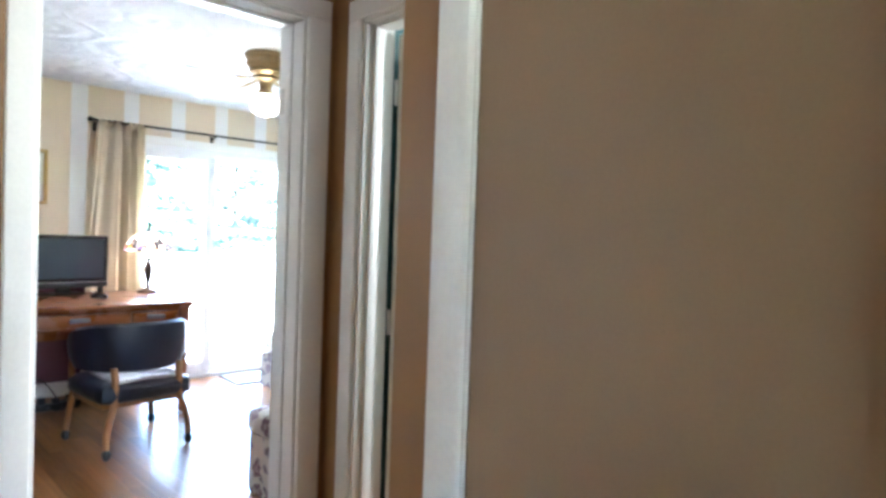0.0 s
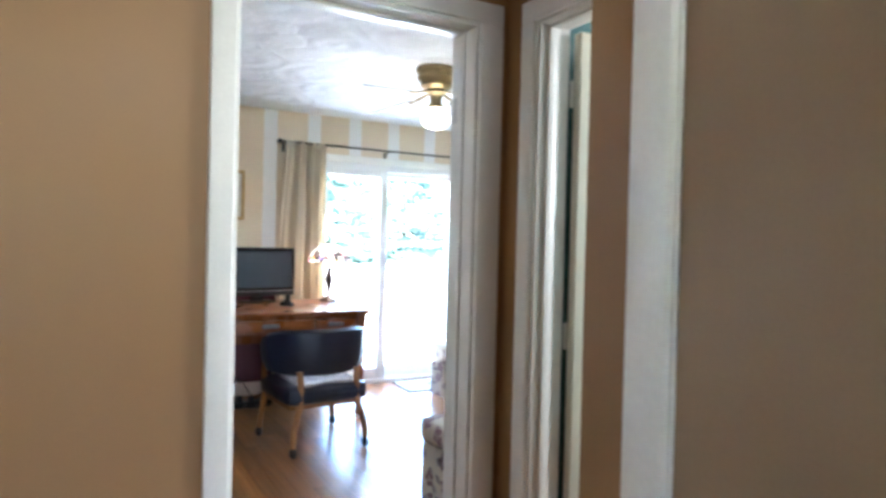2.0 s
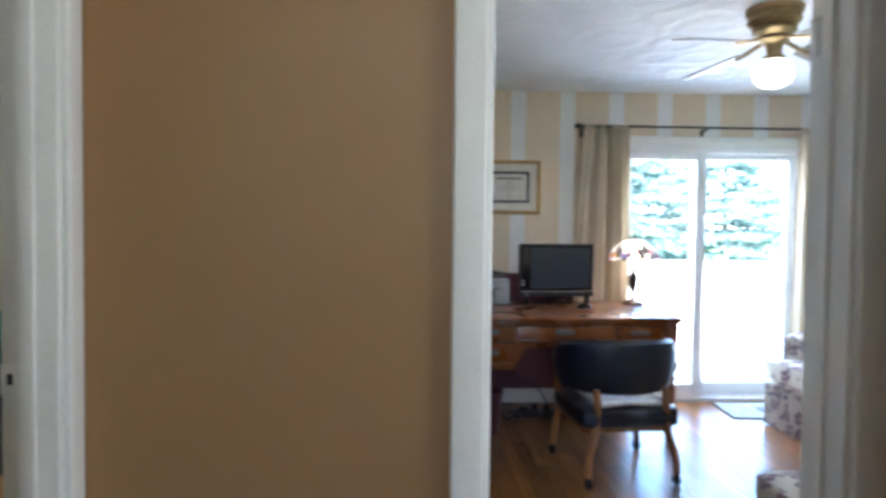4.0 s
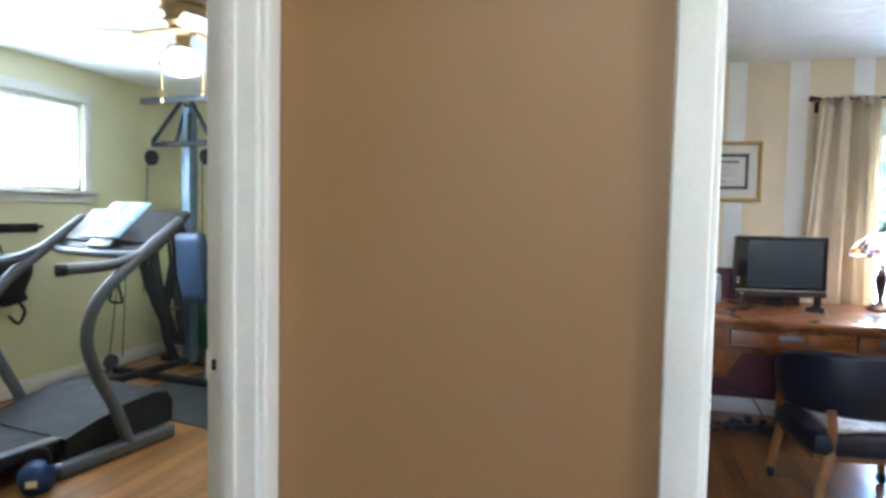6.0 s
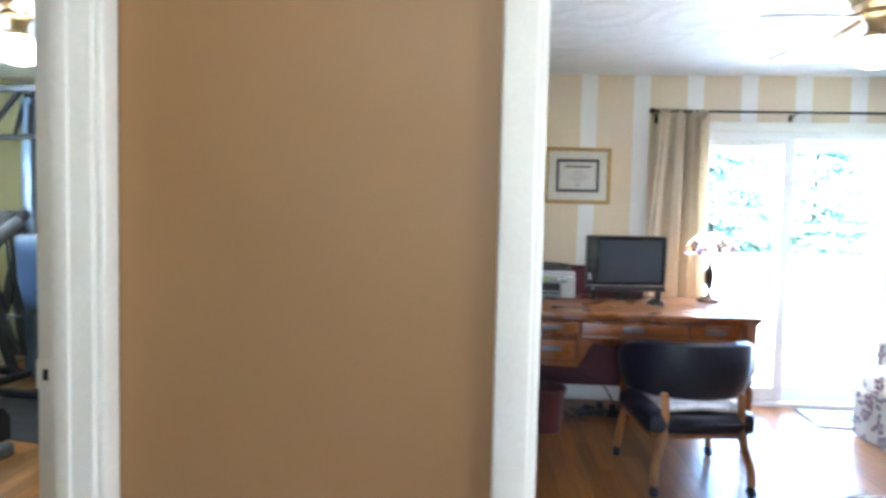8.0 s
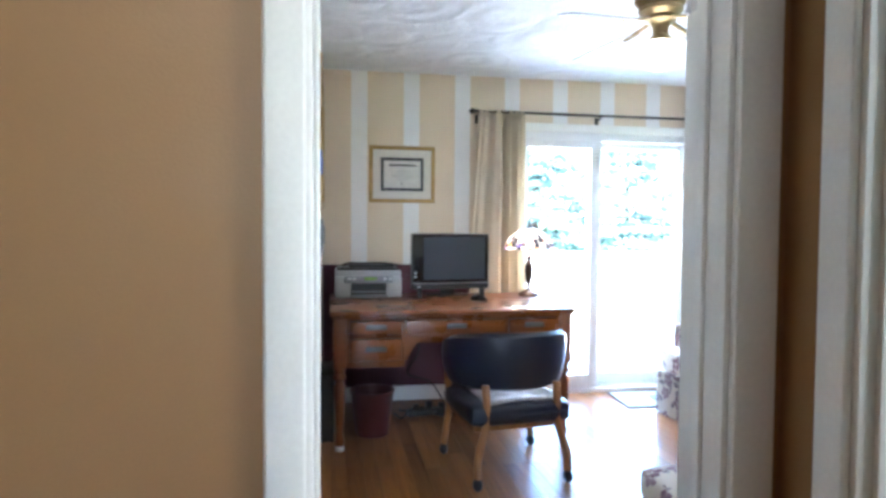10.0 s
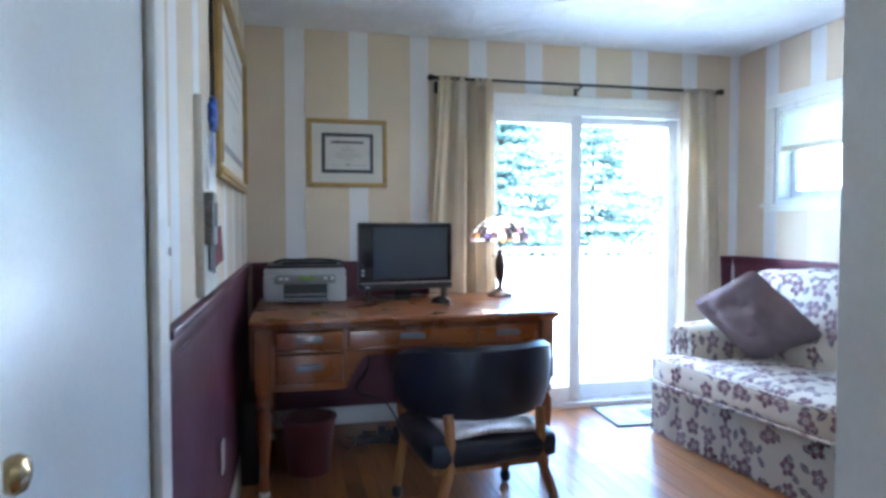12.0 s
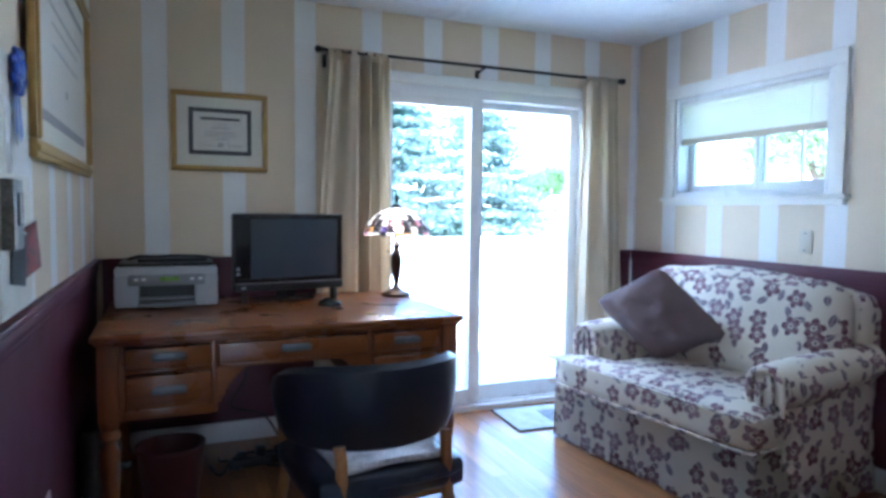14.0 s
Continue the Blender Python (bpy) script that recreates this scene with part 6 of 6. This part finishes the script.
# ---- outside ----
LAWN = material("sunlit_lawn_grass", (0.10, 0.17, 0.05), 0.9, vary=0.25, scale=0.6, fine=30, bump=0.4)
DECK = material("weathered_white_deck_paint", (0.76, 0.76, 0.73), 0.6, vary=0.08, scale=2, fine=40, bump=0.1)
SPRUCE = material("blue_spruce_needles", (0.12, 0.165, 0.155), 0.8, vary=0.35, scale=3, fine=30, bump=0.3)
LEAF = material("broad_green_leaves", (0.10, 0.155, 0.07), 0.6, vary=0.35, scale=2, fine=20, bump=0.2)
for _m, _c in ((SPRUCE, (0.20, 0.32, 0.28)), (LEAF, (0.20, 0.32, 0.10))):
    # light comes through thin needles and leaves
    _tr, _mx = node(_m, "ShaderNodeBsdfTranslucent", Color=(*_c, 1)), node(_m, "ShaderNodeMixShader", Fac=0.4)
    _m.node_tree.links.new(_m.node_tree.nodes["Principled BSDF"].outputs[0], _mx.inputs[1])
    _m.node_tree.links.new(_tr.outputs[0], _mx.inputs[2])
    _m.node_tree.links.new(_mx.outputs[0], _m.node_tree.nodes["Material Output"].inputs["Surface"])
BARK = material("grey_brown_bark", (0.10, 0.07, 0.05), 0.9, vary=0.3, scale=10, fine=60, bump=0.6)
setting("ground", boxes((-400, 400, 5.2, 800, -0.6, -0.45), (-400, GX - 0.15, -400, 5.2, -0.6, -0.45), (RIGHT_X + 0.15, 400, -400, 5.2, -0.6, -0.45), (GX - 0.15, RIGHT_X + 0.15, -400, -4.3, -0.6, -0.45)), LAWN, "sunlit mown lawn", "lawn")
deck = thing("deck", pose(0, 0, 0), "pale painted wooden deck behind the house", "deck")
for _k in range(24):
    part("board", boxes((-1.0, 6.0, 5.17 + _k * 0.145, 5.17 + _k * 0.145 + 0.138, -0.06, -0.025), bevel=0.003), DECK, deck)
part("frame", boxes((-1.0, 6.0, 5.2, 5.26, -0.45, -0.06), (-1.0, 6.0, 8.5, 8.56, -0.45, -0.06)), DECK, deck)
rail = thing("deck_railing", pose(0, 0, 0), "white painted deck railing with upright balusters", "railing")
for _x in (-0.9, 0.7, 2.3, 3.9, 5.5):
    part("post", boxes((_x - 0.045, _x + 0.045, 8.38, 8.47, -0.025, 0.98), bevel=0.006), VINYL, rail)
for _z in (0.08, 0.88):
    part("rail", boxes((-0.9, 5.5, 8.40, 8.45, _z, _z + 0.045), bevel=0.004), VINYL, rail)
_bal = None
for _k in range(44):
    _x = -0.78 + _k * 0.145
    if _bal is None:
        _bal = part("baluster", boxes((-0.016, 0.016, 8.41, 8.44, 0.125, 0.88)), VINYL, rail)
        _bal.location = (_x, 0, 0)
    else:
        _o = new("baluster", _bal.data)
        _o.location, _o.parent = (_x, 0, 0), rail


def twig_cloud(bm, rnd, c, size, count, leaf, droop=0.0):
    """Small leaf blades scattered through a clump."""
    for _ in range(count):
        d = Vector((rnd.gauss(0, 1), rnd.gauss(0, 1), rnd.gauss(0, 0.7)))
        p = Vector(c) + Vector((d.x * size[0], d.y * size[1], d.z * size[2])) * 0.5
        a = Vector((rnd.uniform(-1, 1), rnd.uniform(-1, 1), rnd.uniform(-0.8, 0.4) - droop)).normalized()
        b = a.orthogonal().normalized()
        b.rotate(Matrix.Rotation(rnd.uniform(0, 6.28), 3, a))
        L, W = leaf * rnd.uniform(0.6, 1.4), leaf * rnd.uniform(0.25, 0.5)
        v = [bm.verts.new(q) for q in (p, p + a * L * 0.5 + b * W, p + a * L, p + a * L * 0.5 - b * W)]
        bm.faces.new(v)


def spruce(x, y, h, r, seed, label):
    """A spruce: a straight tapering trunk, whorls of drooping boughs, each with sprays of needles."""
    rnd = random.Random(seed)
    t = thing("spruce_tree", pose(x, y, -0.45), label, "tree", "garden trees")
    bm = bmesh.new()
    cyl(bm, (0, 0, 0), (0, 0, h), 0.02 * h, 0.004 * h, 10)
    boughs = bmesh.new()
    z = 0.06 * h
    while z < h * 0.97:
        reach = r * (1 - z / h) ** 0.8 * rnd.uniform(0.8, 1.15) + 0.12
        for k in range(11):
            a = 2 * math.pi * (k + rnd.random()) / 11
            tip = Vector((math.cos(a) * reach, math.sin(a) * reach, z - 0.10 * reach + rnd.uniform(-0.05, 0.12) * reach))
            cyl(bm, (0, 0, z), tip, 0.012 + 0.006 * reach, 0.005, 5)
            n = max(2, int(reach / 0.34))
            for i in range(1, n + 1):
                u = i / n
                c = Vector((0, 0, z)).lerp(tip, u)
                twig_cloud(boughs, rnd, c, (0.32 + 0.11 * reach, 0.32 + 0.11 * reach, 0.26), 20, 0.20, 0.25)
        z += 0.055 * h * rnd.uniform(0.8, 1.2)
    part("trunk", bm, BARK, t)
    part("crown", boughs, SPRUCE, t, "", False)
    return t


def broadleaf(x, y, h, r, seed, label):
    rnd = random.Random(seed)
    t = thing("leafy_tree", pose(x, y, -0.45), label, "tree", "garden trees")
    bm, cr = bmesh.new(), bmesh.new()
    cyl(bm, (0, 0, 0), (0.1, 0, h * 0.5), 0.03 * h, 0.018 * h, 10)
    for k in range(14):
        a, e = rnd.uniform(0, 6.28), rnd.uniform(0.15, 1.3)
        L = r * rnd.uniform(0.6, 1.1)
        tip = Vector((0.1, 0, h * 0.42)) + Vector((math.cos(a) * math.cos(e), math.sin(a) * math.cos(e), math.sin(e) * (0.5 * h / r))) * L
        cyl(bm, (0.05, 0, h * rnd.uniform(0.25, 0.48)), tip, 0.01 * h, 0.004 * h, 6)
        for _ in range(5):
            c = tip + Vector((rnd.uniform(-1, 1), rnd.uniform(-1, 1), rnd.uniform(-0.7, 0.7))) * r * 0.35
            twig_cloud(cr, rnd, c, (r * 0.42, r * 0.42, r * 0.3), 130, 0.16)
    part("trunk", bm, BARK, t)
    part("crown", cr, LEAF, t, "", False)
    return t


# glare of the sunlit lawn put into a pale slab, which also bounces light indoors
LAWN_GLARE = material("lawn_glare_white", (0.70, 0.69, 0.66), 0.8, vary=0.08, scale=0.5, fine=8, bump=0.1)
setting("patio", boxes((-14, 34, 8.58, 31.0, -0.45, -0.40)), LAWN_GLARE, "pale slab for the glaring sunlit lawn behind the deck", "patio")
spruce(16.4, 34.0, 10.0, 4.2, 1, "large blue spruce with drooping boughs beyond the yard")
spruce(11.6, 35.5, 11.5, 4.6, 4, "tall blue spruce at the yard's edge")
broadleaf(13.2, 42.0, 11.0, 4.2, 5, "round leafy tree behind the spruces")
broadleaf(25.5, 41.0, 5.4, 3.2, 10, "low leafy tree beyond the shed")
broadleaf(5.0, 41.0, 10.0, 4.4, 6, "broad leafy tree beyond the yard")
broadleaf(18.5, 15.0, 7.0, 3.2, 8, "leafy tree at the side of the house")
broadleaf(24.0, 9.0, 7.5, 3.4, 9, "tall leafy tree at the side of the house")
shed = thing("garden_shed", pose(23.4, 36.0, -0.45), "small white garden shed with a low gable roof", "shed")
part("wall", boxes((-1.1, 1.1, -0.9, 0.9, 0, 2.0)), SIDING, shed)
_b = bmesh.new()
_v = [_b.verts.new(p) for p in ((-1.25, -1.05, 1.95), (1.25, -1.05, 1.95), (1.25, 0, 2.7), (-1.25, 0, 2.7), (-1.25, 1.05, 1.95), (1.25, 1.05, 1.95))]
for f in ((0, 1, 2, 3), (3, 2, 5, 4), (0, 3, 4), (1, 5, 2), (0, 4, 5, 1)):
    _b.faces.new([_v[i] for i in f])
part("roof", _b, DECK, shed, "", False)
part("door", boxes((-0.35, 0.35, -0.93, -0.9, 0.02, 1.75), bevel=0.004), STEEL, shed)

# ---- floor strips, last ----


def strips(parent, mat, x0, x1, y0, y1, width, lengths, seed):
    """Oak strips laid along y with staggered ends, each a piece of its own on shared meshes."""
    rnd = random.Random(seed)
    shared = {}
    x = x0
    while x + width < x1 + 0.001:
        y = y0
        while y < y1 - 0.001:
            ln = rnd.choice(lengths) if y > y0 else rnd.choice((0.3, 0.5, 0.7, 0.9))
            if y1 - y - ln < 0.25:
                ln = round(y1 - y, 2)
            if ln not in shared:
                bm = bmesh.new()
                box(bm, 0.0006, width - 0.0006, 0.0008, ln - 0.0008, -0.012, 0.0)
                shared[ln] = finish(bm, "plank", mat, False)
            ob = new("plank", shared[ln])
            ob.location = (x, y, 0.0)
            ob.parent = parent
            y += ln
        x += width


strips(floor_office, OAK, 0.0, 3.26, 1.56, 5.0, 0.0815, (0.8, 1.0, 1.2), 3)
strips(floor_gym, OAK_GYM, -4.0, -0.95, 0.5, 5.7, 0.083, (1.2, 1.5, 1.8), 5)
